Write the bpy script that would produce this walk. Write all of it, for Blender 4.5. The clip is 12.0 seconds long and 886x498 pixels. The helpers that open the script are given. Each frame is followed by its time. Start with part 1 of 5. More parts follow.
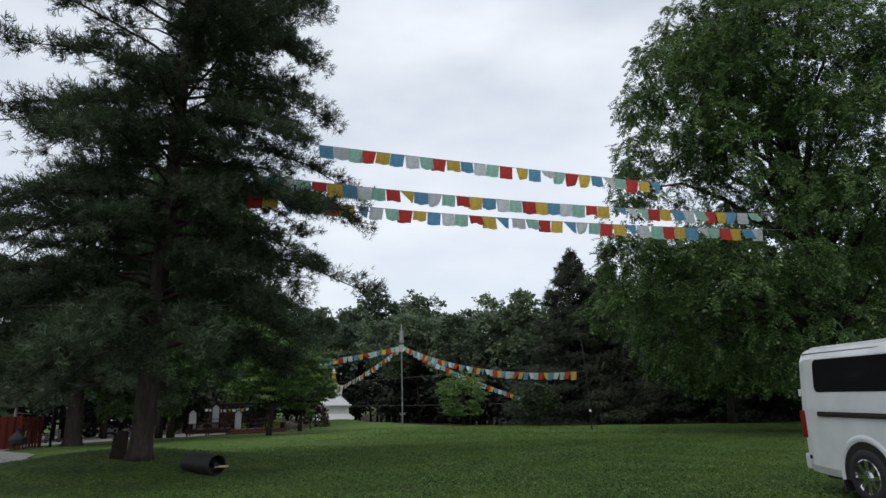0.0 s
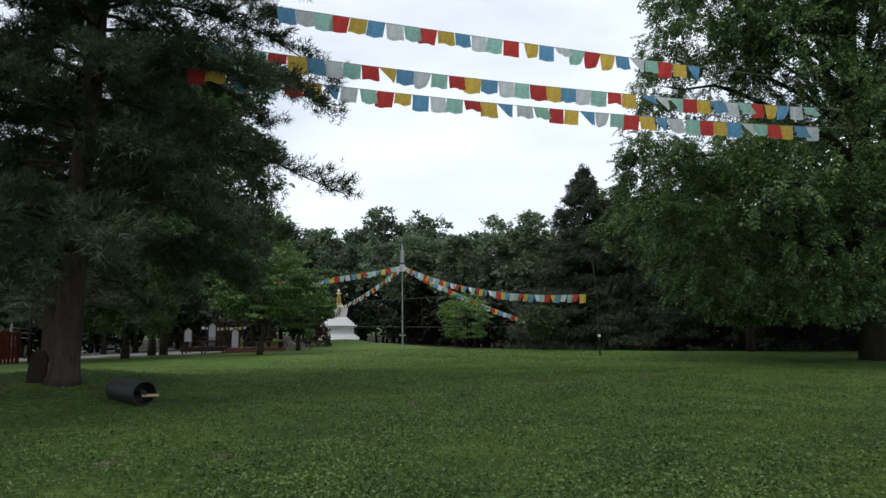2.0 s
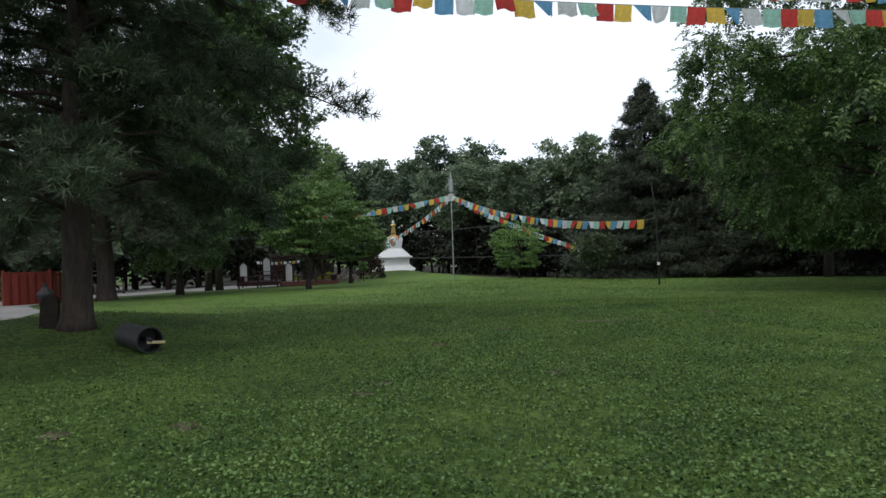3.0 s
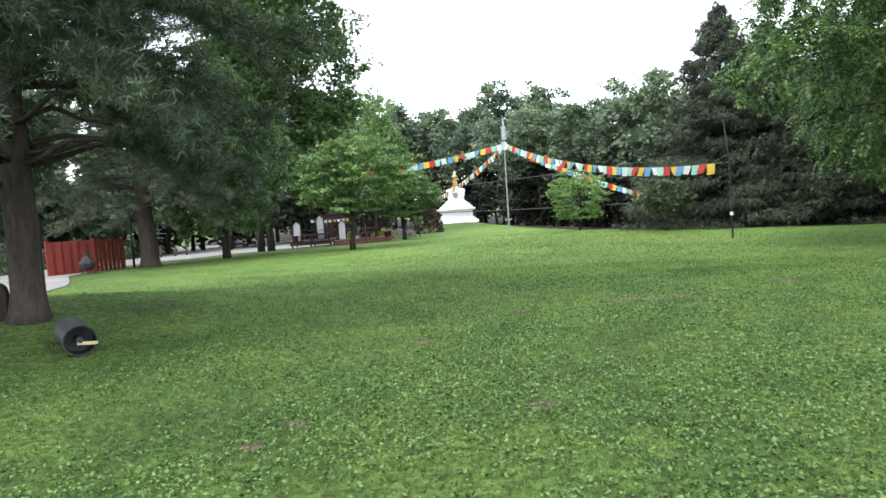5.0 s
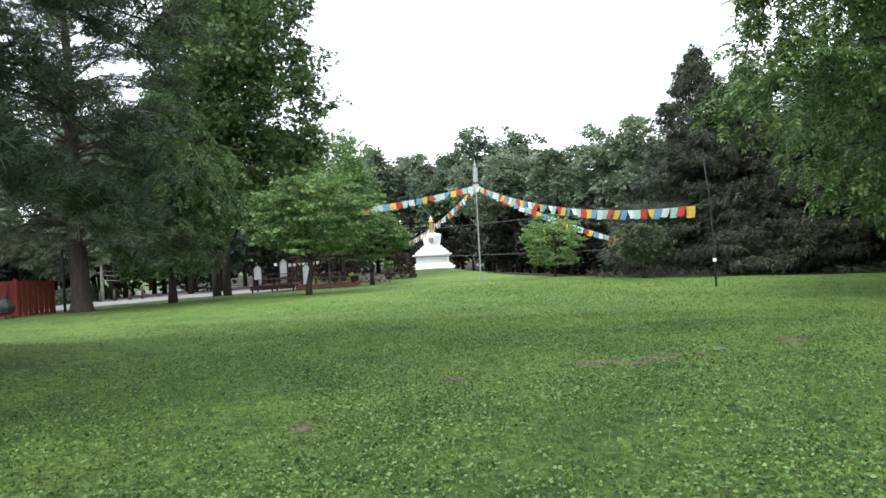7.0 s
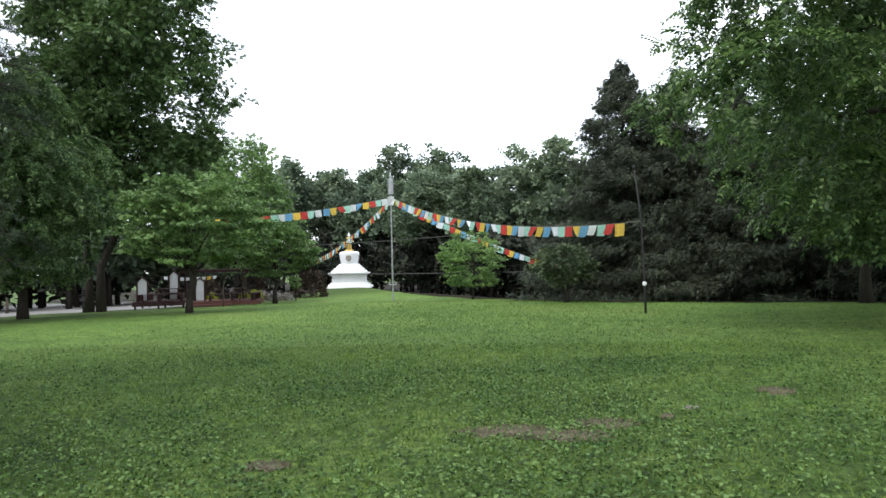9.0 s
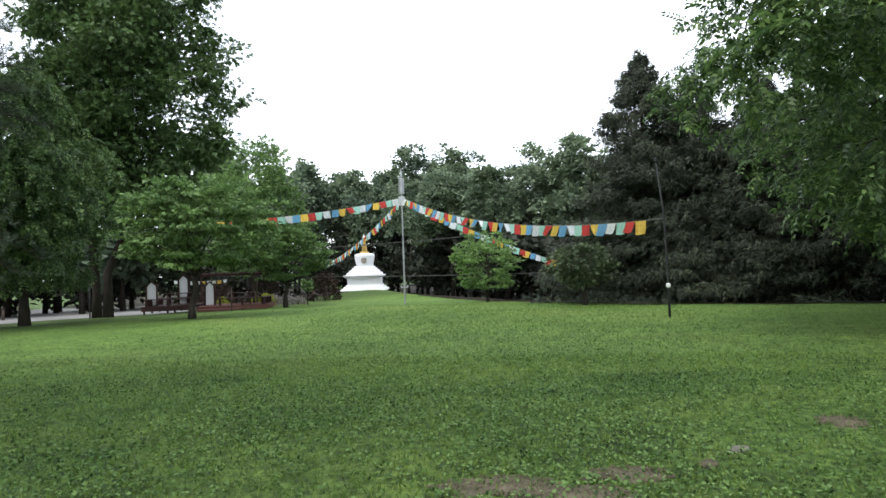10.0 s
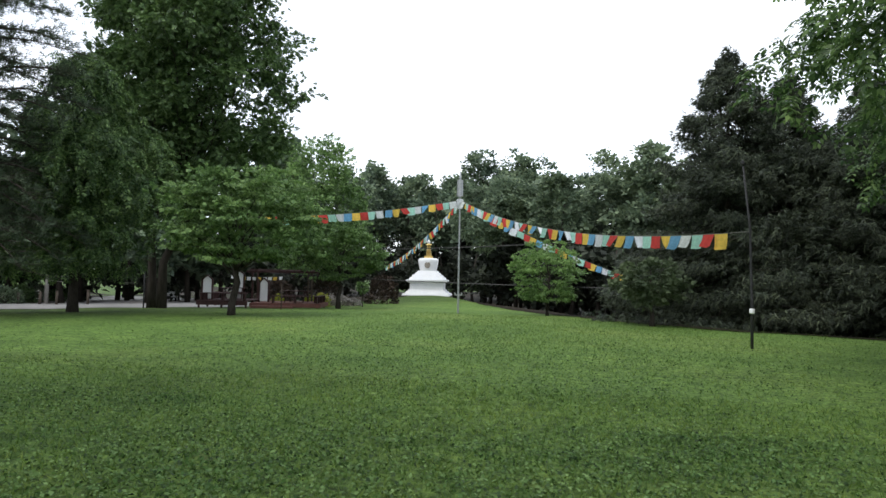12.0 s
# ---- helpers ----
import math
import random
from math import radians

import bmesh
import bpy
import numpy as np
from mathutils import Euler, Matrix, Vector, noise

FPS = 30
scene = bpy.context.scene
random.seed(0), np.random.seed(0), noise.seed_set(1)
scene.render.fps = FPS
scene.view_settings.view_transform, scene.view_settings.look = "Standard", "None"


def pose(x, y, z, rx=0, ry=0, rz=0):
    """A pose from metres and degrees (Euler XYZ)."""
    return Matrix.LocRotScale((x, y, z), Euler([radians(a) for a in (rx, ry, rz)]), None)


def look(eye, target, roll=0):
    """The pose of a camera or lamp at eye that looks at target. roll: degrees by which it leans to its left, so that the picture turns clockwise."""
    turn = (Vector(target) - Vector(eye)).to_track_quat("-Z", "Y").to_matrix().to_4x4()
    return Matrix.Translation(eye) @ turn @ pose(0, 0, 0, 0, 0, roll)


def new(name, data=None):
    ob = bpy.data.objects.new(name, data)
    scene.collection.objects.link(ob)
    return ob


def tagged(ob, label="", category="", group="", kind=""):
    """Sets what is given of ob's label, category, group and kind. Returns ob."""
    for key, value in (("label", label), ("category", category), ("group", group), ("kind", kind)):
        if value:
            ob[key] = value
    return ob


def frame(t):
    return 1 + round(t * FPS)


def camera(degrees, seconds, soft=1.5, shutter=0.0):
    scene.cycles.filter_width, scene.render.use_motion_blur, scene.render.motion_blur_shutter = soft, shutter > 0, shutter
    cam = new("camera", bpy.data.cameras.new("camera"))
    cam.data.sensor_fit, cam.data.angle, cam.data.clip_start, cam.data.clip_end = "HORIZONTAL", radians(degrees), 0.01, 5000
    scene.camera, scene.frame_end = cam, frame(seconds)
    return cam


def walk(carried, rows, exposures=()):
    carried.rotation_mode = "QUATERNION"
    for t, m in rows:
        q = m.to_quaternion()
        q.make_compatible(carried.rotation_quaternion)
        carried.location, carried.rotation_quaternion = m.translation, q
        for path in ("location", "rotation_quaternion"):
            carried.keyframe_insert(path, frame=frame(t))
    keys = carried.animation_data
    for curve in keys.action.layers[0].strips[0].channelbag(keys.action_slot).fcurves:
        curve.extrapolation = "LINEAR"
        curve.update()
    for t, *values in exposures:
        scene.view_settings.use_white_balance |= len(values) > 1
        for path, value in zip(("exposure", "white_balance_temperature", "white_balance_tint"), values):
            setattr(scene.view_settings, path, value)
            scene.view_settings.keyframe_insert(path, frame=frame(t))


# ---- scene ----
cam = camera(71.1, 12.0)
PATH = [
    (0, (1.460, 0.518, 1.317), (1.385, 2.463, 1.777), -1.7),
    (0.5, (1.493, 1.261, 1.337), (1.405, 3.227, 1.693), -1.7),
    (1, (1.613, 1.914, 1.304), (1.544, 3.883, 1.647), -2.8),
    (1.5, (1.673, 2.602, 1.238), (1.628, 4.564, 1.621), -2.3),
    (2, (1.824, 3.347, 1.262), (1.709, 5.331, 1.484), -0.7),
    (2.5, (2.060, 4.115, 1.279), (1.790, 6.087, 1.474), -2.2),
    (3, (2.213, 4.770, 1.335), (1.908, 6.747, 1.334), -2.0),
    (3.5, (2.461, 5.426, 1.351), (2.058, 7.383, 1.280), -4.0),
    (3.7, (2.540, 5.680, 1.360), (2.104, 7.630, 1.265), -4.9),
    (5.3, (3.070, 7.450, 1.600), (2.511, 9.364, 1.439), -3.3),
    (5.5, (3.097, 7.680, 1.612), (2.536, 9.592, 1.444), -2.8),
    (6, (3.120, 8.250, 1.530), (2.545, 10.165, 1.496), -3.1),
    (6.5, (3.140, 8.850, 1.420), (2.662, 10.792, 1.418), -2.6),
    (7, (3.200, 9.450, 1.350), (2.731, 11.394, 1.343), -3.2),
    (7.2, (3.220, 9.720, 1.330), (2.743, 11.662, 1.328), -3.4),
    (8.8, (3.260, 12.200, 1.140), (2.992, 14.181, 1.186), -3.3),
    (9, (3.247, 12.550, 1.124), (3.022, 14.537, 1.175), -1.5),
    (9.5, (3.369, 13.153, 1.127), (3.209, 15.146, 1.168), -0.9),
    (10, (3.407, 13.738, 1.139), (3.124, 15.717, 1.196), -2.0),
    (10.5, (3.432, 14.325, 1.139), (3.126, 16.300, 1.210), -0.8),
    (11, (3.660, 14.837, 1.105), (3.212, 16.785, 1.192), -0.1),
    (11.5, (3.777, 15.335, 1.092), (3.251, 17.262, 1.178), -0.3),
    (12, (3.778, 15.779, 1.118), (3.273, 17.713, 1.201), 1.1),
]
EXPOSURES = [(0.0, -0.35), (0.5, -0.2), (1.0, -0.02), (1.5, -0.15), (2.5, -0.05), (3.0, 0.08), (3.5, 0.8), (5.5, 1.75), (7.0, 1.5), (9.0, 1.1), (10.5, 1.0), (12.0, 0.7)]
walk(cam, [(t, look(eye, target, roll)) for t, eye, target, roll in PATH], EXPOSURES)

# world, sun, exposure
world = bpy.data.worlds.new("world")
scene.world = world
world.use_nodes = True
wn, wl = world.node_tree.nodes, world.node_tree.links
sky = wn.new("ShaderNodeTexSky")
sky.sky_type, sky.sun_disc = "NISHITA", False
sky.sun_elevation, sky.sun_rotation = radians(55), radians(200)
wco = wn.new("ShaderNodeTexCoord")
wmap = wn.new("ShaderNodeMapping")
wmap.inputs["Scale"].default_value = (1.0, 1.0, 2.4)
wnoise = wn.new("ShaderNodeTexNoise")
wnoise.inputs["Scale"].default_value, wnoise.inputs["Detail"].default_value = 2.2, 5.0
wramp = wn.new("ShaderNodeValToRGB")
wramp.color_ramp.elements[0].position, wramp.color_ramp.elements[1].position = 0.36, 0.66
wramp.color_ramp.elements[0].color, wramp.color_ramp.elements[1].color = (0.6, 0.6, 0.6, 1), (0.97, 0.97, 0.97, 1)
cloud = wn.new("ShaderNodeRGB")
cloud.outputs[0].default_value = (8.2, 8.7, 9.4, 1)
wmix = wn.new("ShaderNodeMix")
wmix.data_type = "RGBA"
wl.new(wco.outputs["Generated"], wmap.inputs["Vector"])
wl.new(wmap.outputs[0], wnoise.inputs["Vector"])
wl.new(wnoise.outputs["Fac"], wramp.inputs["Fac"])
wl.new(wramp.outputs["Color"], wmix.inputs["Factor"])
wl.new(sky.outputs[0], wmix.inputs["A"])
wl.new(cloud.outputs[0], wmix.inputs["B"])
wl.new(wmix.outputs["Result"], wn["Background"].inputs["Color"])
wn["Background"].inputs["Strength"].default_value = 0.14
sun = new("sun", bpy.data.lights.new("sun", "SUN"))
sun.data.energy, sun.data.angle, sun.data.color = 0.9, radians(25), (1.0, 0.96, 0.9)
sun.matrix_world = look((0, 0, 40), (12, 30, -20))


# ---- helpers of this scene ----
RNG = np.random.default_rng(7)


def H(x, y):
    """Height of the ground."""
    x, y = np.asarray(x, float), np.asarray(y, float)
    z = -0.08 - 0.018 * np.clip(y - 8, 0, 100)
    s = np.clip((y - 40) / 16, 0, 1)
    z = z - 0.25 * s * s * (3 - 2 * s)
    z = z + 0.5 * np.exp(-((x + 7.5) ** 2 + (y - 16) ** 2) / 10)
    z = z - 0.02 * np.clip(-x - 9, 0, 40) * np.clip((y - 25) / 15, 0, 1)
    d = np.minimum((x + 7.5) * 0.905 + (y - 72) * 0.4255, (x - 8.2) * 0.277 + (y - 38.6) * 0.961)
    s = np.clip(d / 9, 0, 1)
    z = z - 1.0 * s * s * (3 - 2 * s)
    z = z + 0.45 * np.exp(-((x + 19.5) ** 2 + (y - 99) ** 2) / 90)
    return z + 0.02 * np.sin(x * 0.9 + 0.4 * y) * np.sin(y * 0.7 - 0.3 * x)


def gz(x, y):
    return float(H(x, y))


def part(name, bm, material, parent=None, label="", smooth=False):
    me = bpy.data.meshes.new(name)
    bm.normal_update()
    bm.to_mesh(me)
    bm.free()
    me.materials.append(material)
    if smooth:
        me.shade_smooth()
    ob = new(name, me)
    if parent:
        ob.parent = parent
    if label:
        ob["label"] = label
    return ob


def mesh_np(name, verts, faces, material, parent=None, smooth=False):
    """A mesh from arrays: verts (n, 3), faces (m, 3 or 4)."""
    me = bpy.data.meshes.new(name)
    verts, faces = np.asarray(verts, np.float32), np.asarray(faces, np.int32)
    k = faces.shape[1]
    me.vertices.add(len(verts))
    me.vertices.foreach_set("co", verts.ravel())
    me.loops.add(faces.size)
    me.loops.foreach_set("vertex_index", faces.ravel())
    me.polygons.add(len(faces))
    me.polygons.foreach_set("loop_start", np.arange(0, faces.size, k, dtype=np.int32))
    me.update(calc_edges=True)
    me.materials.append(material)
    if smooth:
        me.shade_smooth()
    ob = new(name, me)
    if parent:
        ob.parent = parent
    return ob


def empty(name, x, y, z, rz=0.0, rx=0.0, ry=0.0):
    ob = new(name)
    ob.matrix_world = pose(x, y, z, rx, ry, rz)
    return ob


def box(bm, c, s, m=None, bevel=0.0):
    """A box with centre c and size s."""
    mat = Matrix.Translation(c) @ Matrix.Diagonal((*s, 1))
    r = bmesh.ops.create_cube(bm, size=1.0, matrix=(m @ mat) if m else mat)
    if bevel:
        es = list({e for v in r["verts"] for e in v.link_edges})
        bmesh.ops.bevel(bm, geom=es, offset=bevel, segments=2, affect="EDGES", profile=0.7)
    return bm


def boxed(c, s, m=None, bevel=0.0):
    return box(bmesh.new(), c, s, m, bevel)


def tube(bm, pts, radii, n=7, cap=True):
    """A tapered tube along points."""
    rings = []
    for i, p in enumerate(pts):
        p = Vector(p)
        d = (Vector(pts[min(i + 1, len(pts) - 1)]) - Vector(pts[max(i - 1, 0)])).normalized()
        a = d.cross(Vector((0.31, 0.77, 0.55))).normalized() if abs(d.z) > 0.8 else d.cross(Vector((0, 0, 1))).normalized()
        b = d.cross(a)
        rings.append([bm.verts.new(p + (a * math.cos(2 * math.pi * k / n) + b * math.sin(2 * math.pi * k / n)) * radii[i]) for k in range(n)])
    for r0, r1 in zip(rings, rings[1:]):
        for k in range(n):
            bm.faces.new((r0[k], r0[(k + 1) % n], r1[(k + 1) % n], r1[k]))
    if cap:
        bm.faces.new(rings[0][::-1])
        bm.faces.new(rings[-1])
    return bm


def lathe(bm, profile, n=24, m=None):
    """A solid of revolution about z from (radius, z) pairs."""
    rings = []
    for r, z in profile:
        ring = [Vector((r * math.cos(2 * math.pi * k / n), r * math.sin(2 * math.pi * k / n), z)) for k in range(n)]
        rings.append([bm.verts.new(m @ v if m else v) for v in ring])
    for r0, r1 in zip(rings, rings[1:]):
        for k in range(n):
            bm.faces.new((r0[k], r0[(k + 1) % n], r1[(k + 1) % n], r1[k]))
    bm.faces.new(rings[0][::-1])
    bm.faces.new(rings[-1])
    return bm


# ---- materials ----
def nodes_of(name):
    m = bpy.data.materials.new(name)
    m.use_nodes = True
    return m, m.node_tree.nodes, m.node_tree.links, m.node_tree.nodes["Principled BSDF"]


def ramp_of(nt, fac, stops):
    r = nt.nodes.new("ShaderNodeValToRGB")
    els = r.color_ramp.elements
    while len(els) < len(stops):
        els.new(0.5)
    for e, (p, c) in zip(els, stops):
        e.position, e.color = p, (*c, 1)
    nt.links.new(fac, r.inputs["Fac"])
    return r.outputs["Color"]


def noise_of(nt, scale, detail=4.0, rough=0.55, stretch=(1, 1, 1)):
    co = nt.nodes.new("ShaderNodeTexCoord")
    mp = nt.nodes.new("ShaderNodeMapping")
    mp.inputs["Scale"].default_value = stretch
    n = nt.nodes.new("ShaderNodeTexNoise")
    n.inputs["Scale"].default_value, n.inputs["Detail"].default_value, n.inputs["Roughness"].default_value = scale, detail, rough
    nt.links.new(co.outputs["Object"], mp.inputs["Vector"])
    nt.links.new(mp.outputs[0], n.inputs["Vector"])
    return n.outputs["Fac"]


def mixed(nt, fac, a, b, mode="MIX"):
    m = nt.nodes.new("ShaderNodeMix")
    m.data_type, m.blend_type = "RGBA", mode
    if isinstance(fac, float):
        m.inputs["Factor"].default_value = fac
    else:
        nt.links.new(fac, m.inputs["Factor"])
    for key, v in (("A", a), ("B", b)):
        if isinstance(v, tuple):
            m.inputs[key].default_value = (*v, 1)
        else:
            nt.links.new(v, m.inputs[key])
    return m.outputs["Result"]


def surface(name, dark, light, scale=8.0, fine=60.0, rough=0.8, metal=0.0, bump=0.2, stretch=(1, 1, 1), dist=0.01):
    """A worn surface: two colours mixed at a coarse and a fine scale, with relief."""
    m, n, l, p = nodes_of(name)
    nt = m.node_tree
    a, b = noise_of(nt, scale, 4, 0.6, stretch), noise_of(nt, fine, 3, 0.6, stretch)
    c1 = ramp_of(nt, a, [(0.3, dark), (0.7, light)])
    c2 = ramp_of(nt, b, [(0.3, tuple(v * 0.75 for v in dark)), (0.7, tuple(min(1, v * 1.1) for v in light))])
    l.new(mixed(nt, 0.4, c1, c2), p.inputs["Base Color"])
    p.inputs["Roughness"].default_value, p.inputs["Metallic"].default_value = rough, metal
    p.inputs["Specular IOR Level"].default_value = 0.1 if rough > 0.88 else 0.4
    if bump:
        bp = n.new("ShaderNodeBump")
        bp.inputs["Strength"].default_value, bp.inputs["Distance"].default_value = bump, dist
        l.new(b, bp.inputs["Height"])
        l.new(bp.outputs[0], p.inputs["Normal"])
    return m


def foliage(name, dark, mid, light, through_light=0.3, rough=0.55, patch=0.5, lo=(0.62, 0.66, 0.62), hi=(1.2, 1.15, 1.0), gloss=0.25):
    """Leaves: the colour varies leaf by leaf and in patches; light comes through."""
    m, n, l, p = nodes_of(name)
    nt = m.node_tree
    geo = n.new("ShaderNodeNewGeometry")
    c = ramp_of(nt, geo.outputs["Random Per Island"], [(0.0, dark), (0.5, mid), (1.0, light)])
    big = ramp_of(nt, noise_of(nt, patch, 3), [(0.3, lo), (0.7, hi)])
    c = mixed(nt, 1.0, c, big, "MULTIPLY")
    l.new(c, p.inputs["Base Color"])
    p.inputs["Roughness"].default_value = rough
    p.inputs["Specular IOR Level"].default_value = gloss
    tr = n.new("ShaderNodeBsdfTranslucent")
    l.new(c, tr.inputs["Color"])
    ms = n.new("ShaderNodeMixShader")
    ms.inputs["Fac"].default_value = through_light
    l.new(p.outputs[0], ms.inputs[1])
    l.new(tr.outputs[0], ms.inputs[2])
    l.new(ms.outputs[0], n["Material Output"].inputs["Surface"])
    return m


def lawn_material():
    m, n, l, p = nodes_of("lawn")
    nt = m.node_tree
    bright_grass = ramp_of(nt, noise_of(nt, 0.16, 5, 0.6), [(0.3, (0.074, 0.132, 0.03)), (0.5, (0.106, 0.177, 0.041)), (0.72, (0.152, 0.205, 0.053))])
    dull_grass = ramp_of(nt, noise_of(nt, 0.5, 5, 0.6), [(0.3, (0.032, 0.058, 0.016)), (0.5, (0.057, 0.096, 0.023)), (0.72, (0.09, 0.128, 0.031))])
    # dull near, bright at the far end: light along the blades mixed into colour
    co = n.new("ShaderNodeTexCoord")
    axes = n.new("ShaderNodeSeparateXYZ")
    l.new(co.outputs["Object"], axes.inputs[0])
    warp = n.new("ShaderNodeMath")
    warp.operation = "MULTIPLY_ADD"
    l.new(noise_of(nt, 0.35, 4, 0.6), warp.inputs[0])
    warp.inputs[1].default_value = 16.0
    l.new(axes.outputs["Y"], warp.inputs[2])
    far_bright = n.new("ShaderNodeMapRange")
    l.new(warp.outputs[0], far_bright.inputs["Value"])
    far_bright.inputs["From Min"].default_value, far_bright.inputs["From Max"].default_value = 24.0, 37.0
    # painted tree shade: the bright colour fades out towards the left trees
    clear_of_shade = n.new("ShaderNodeMapRange")
    l.new(axes.outputs["X"], clear_of_shade.inputs["Value"])
    clear_of_shade.inputs["From Min"].default_value, clear_of_shade.inputs["From Max"].default_value = -18.0, -9.0
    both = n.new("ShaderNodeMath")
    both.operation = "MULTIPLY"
    l.new(far_bright.outputs[0], both.inputs[0])
    l.new(clear_of_shade.outputs[0], both.inputs[1])
    big = mixed(nt, both.outputs[0], dull_grass, bright_grass)
    mid = ramp_of(nt, noise_of(nt, 1.4, 5, 0.65), [(0.28, (0.7, 0.74, 0.66)), (0.5, (1.0, 1.0, 1.0)), (0.75, (1.2, 1.14, 1.08))])
    fine = ramp_of(nt, noise_of(nt, 13.0, 5, 0.75), [(0.36, (0.3, 0.33, 0.3)), (0.5, (0.92, 0.94, 0.92)), (0.65, (1.6, 1.56, 1.4))])
    tuft = ramp_of(nt, noise_of(nt, 5.5, 5, 0.7), [(0.33, (0.62, 0.66, 0.6)), (0.5, (1.0, 1.0, 1.0)), (0.68, (1.3, 1.26, 1.2))])
    c = mixed(nt, 1.0, mixed(nt, 1.0, mixed(nt, 1.0, big, mid, "MULTIPLY"), tuft, "MULTIPLY"), fine, "MULTIPLY")
    thatch = ramp_of(nt, noise_of(nt, 0.7, 6, 0.7), [(0.62, (0, 0, 0)), (0.78, (0.55, 0.55, 0.55))])
    sep = n.new("ShaderNodeSeparateColor")
    l.new(thatch, sep.inputs[0])
    c = mixed(nt, sep.outputs[0], c, (0.13, 0.115, 0.05))
    l.new(c, p.inputs["Base Color"])
    p.inputs["Roughness"].default_value = 0.9
    p.inputs["Specular IOR Level"].default_value = 0.15
    bp = n.new("ShaderNodeBump")
    bp.inputs["Strength"].default_value, bp.inputs["Distance"].default_value = 0.7, 0.04
    l.new(noise_of(nt, 14.0, 6, 0.75), bp.inputs["Height"])
    l.new(bp.outputs[0], p.inputs["Normal"])
    return m


def cloth(name, colour):
    m, n, l, p = nodes_of(name)
    nt = m.node_tree
    info = n.new("ShaderNodeObjectInfo")
    fade = ramp_of(nt, info.outputs["Random"], [(0.0, (0.86, 0.87, 0.88)), (1.0, (1.08, 1.08, 1.08))])
    c = mixed(nt, 1.0, colour, fade, "MULTIPLY")
    weave = ramp_of(nt, noise_of(nt, 9.0, 4, 0.7), [(0.35, (0.78, 0.78, 0.78)), (0.65, (1.05, 1.05, 1.05))])
    c = mixed(nt, 1.0, c, weave, "MULTIPLY")
    l.new(c, p.inputs["Base Color"])
    p.inputs["Roughness"].default_value = 0.85
    tr = n.new("ShaderNodeBsdfTranslucent")
    l.new(c, tr.inputs["Color"])
    ms = n.new("ShaderNodeMixShader")
    ms.inputs["Fac"].default_value = 0.72
    l.new(p.outputs[0], ms.inputs[1])
    l.new(tr.outputs[0], ms.inputs[2])
    l.new(ms.outputs[0], n["Material Output"].inputs["Surface"])
    return m


def glossy(name, colour, rough, metal=0.0, coat=0.0):
    m, n, l, p = nodes_of(name)
    nt = m.node_tree
    tint = ramp_of(nt, noise_of(nt, 3.0, 5), [(0.3, tuple(v * 0.88 for v in colour)), (0.7, colour)])
    l.new(tint, p.inputs["Base Color"])
    p.inputs["Roughness"].default_value, p.inputs["Metallic"].default_value, p.inputs["Coat Weight"].default_value = rough, metal, coat
    return m


LAWN = lawn_material()
# litter colour taken down to near black to carry the trees' shade
SHADED_LITTER = surface("shade_dark_litter", (0.012, 0.01, 0.007), (0.032, 0.025, 0.016), 1.5, 18, 0.95, bump=0.8, dist=0.05)
ASPHALT = surface("asphalt", (0.035, 0.035, 0.036), (0.07, 0.07, 0.072), 1.2, 60, 0.9, bump=0.5)
GRAVEL = surface("gravel", (0.13, 0.125, 0.12), (0.28, 0.27, 0.26), 0.6, 25, 0.9, bump=0.4)
SOIL = surface("bare_soil", (0.048, 0.042, 0.026), (0.17, 0.148, 0.1), 4, 45, 0.95, bump=1.0, dist=0.03)
ROCK = surface("pale_rock", (0.07, 0.068, 0.05), (0.17, 0.16, 0.125), 9, 60, 0.85, bump=0.5)
PINE_BARK = surface("pine_bark", (0.024, 0.019, 0.017), (0.085, 0.068, 0.058), 6, 28, 0.95, bump=1.0, stretch=(1, 1, 0.22), dist=0.03)
BARK = surface("bark", (0.02, 0.017, 0.014), (0.062, 0.053, 0.044), 7, 34, 0.95, bump=0.9, stretch=(1, 1, 0.2), dist=0.02)
PALE_BARK = surface("pale_bark", (0.22, 0.21, 0.19), (0.42, 0.4, 0.37), 5, 25, 0.9, bump=0.5, stretch=(1, 1, 0.4))
NEEDLES = foliage("pine_needles", (0.034, 0.055, 0.036), (0.061, 0.092, 0.056), (0.098, 0.133, 0.078), 0.25, 0.6, 0.6)
SPRUCE = foliage("spruce_needles", (0.021, 0.028, 0.022), (0.042, 0.055, 0.039), (0.095, 0.12, 0.075), 0.12, 0.6, 0.5)
WALNUT = foliage("walnut_leaves", (0.03, 0.066, 0.026), (0.084, 0.156, 0.054), (0.21, 0.32, 0.12), 0.38, 0.42, 0.85, (0.5, 0.55, 0.55), (1.3, 1.22, 1.05), gloss=0.32)
MAPLE = foliage("maple_leaves", (0.042, 0.08, 0.032), (0.078, 0.138, 0.05), (0.136, 0.215, 0.078), 0.32, 0.5, 0.35)
DOGWOOD = foliage("dogwood_leaves", (0.065, 0.122, 0.048), (0.145, 0.25, 0.088), (0.25, 0.375, 0.145), 0.36, 0.5, 0.5)
BRIGHT = foliage("young_maple_leaves", (0.11, 0.2, 0.065), (0.2, 0.335, 0.115), (0.29, 0.43, 0.17), 0.45, 0.5, 0.7)
GREYGREEN = foliage("greyish_leaves", (0.05, 0.075, 0.04), (0.08, 0.115, 0.06), (0.12, 0.155, 0.085), 0.3, 0.6, 0.7)
# paler, bluer leaf colour with the haze of distance mixed in
HAZED_WOODS = foliage("hazed_woodland_leaves", (0.074, 0.105, 0.076), (0.136, 0.184, 0.122), (0.215, 0.27, 0.172), 0.3, 0.6, 0.12, (0.6, 0.66, 0.66), (1.2, 1.18, 1.0))
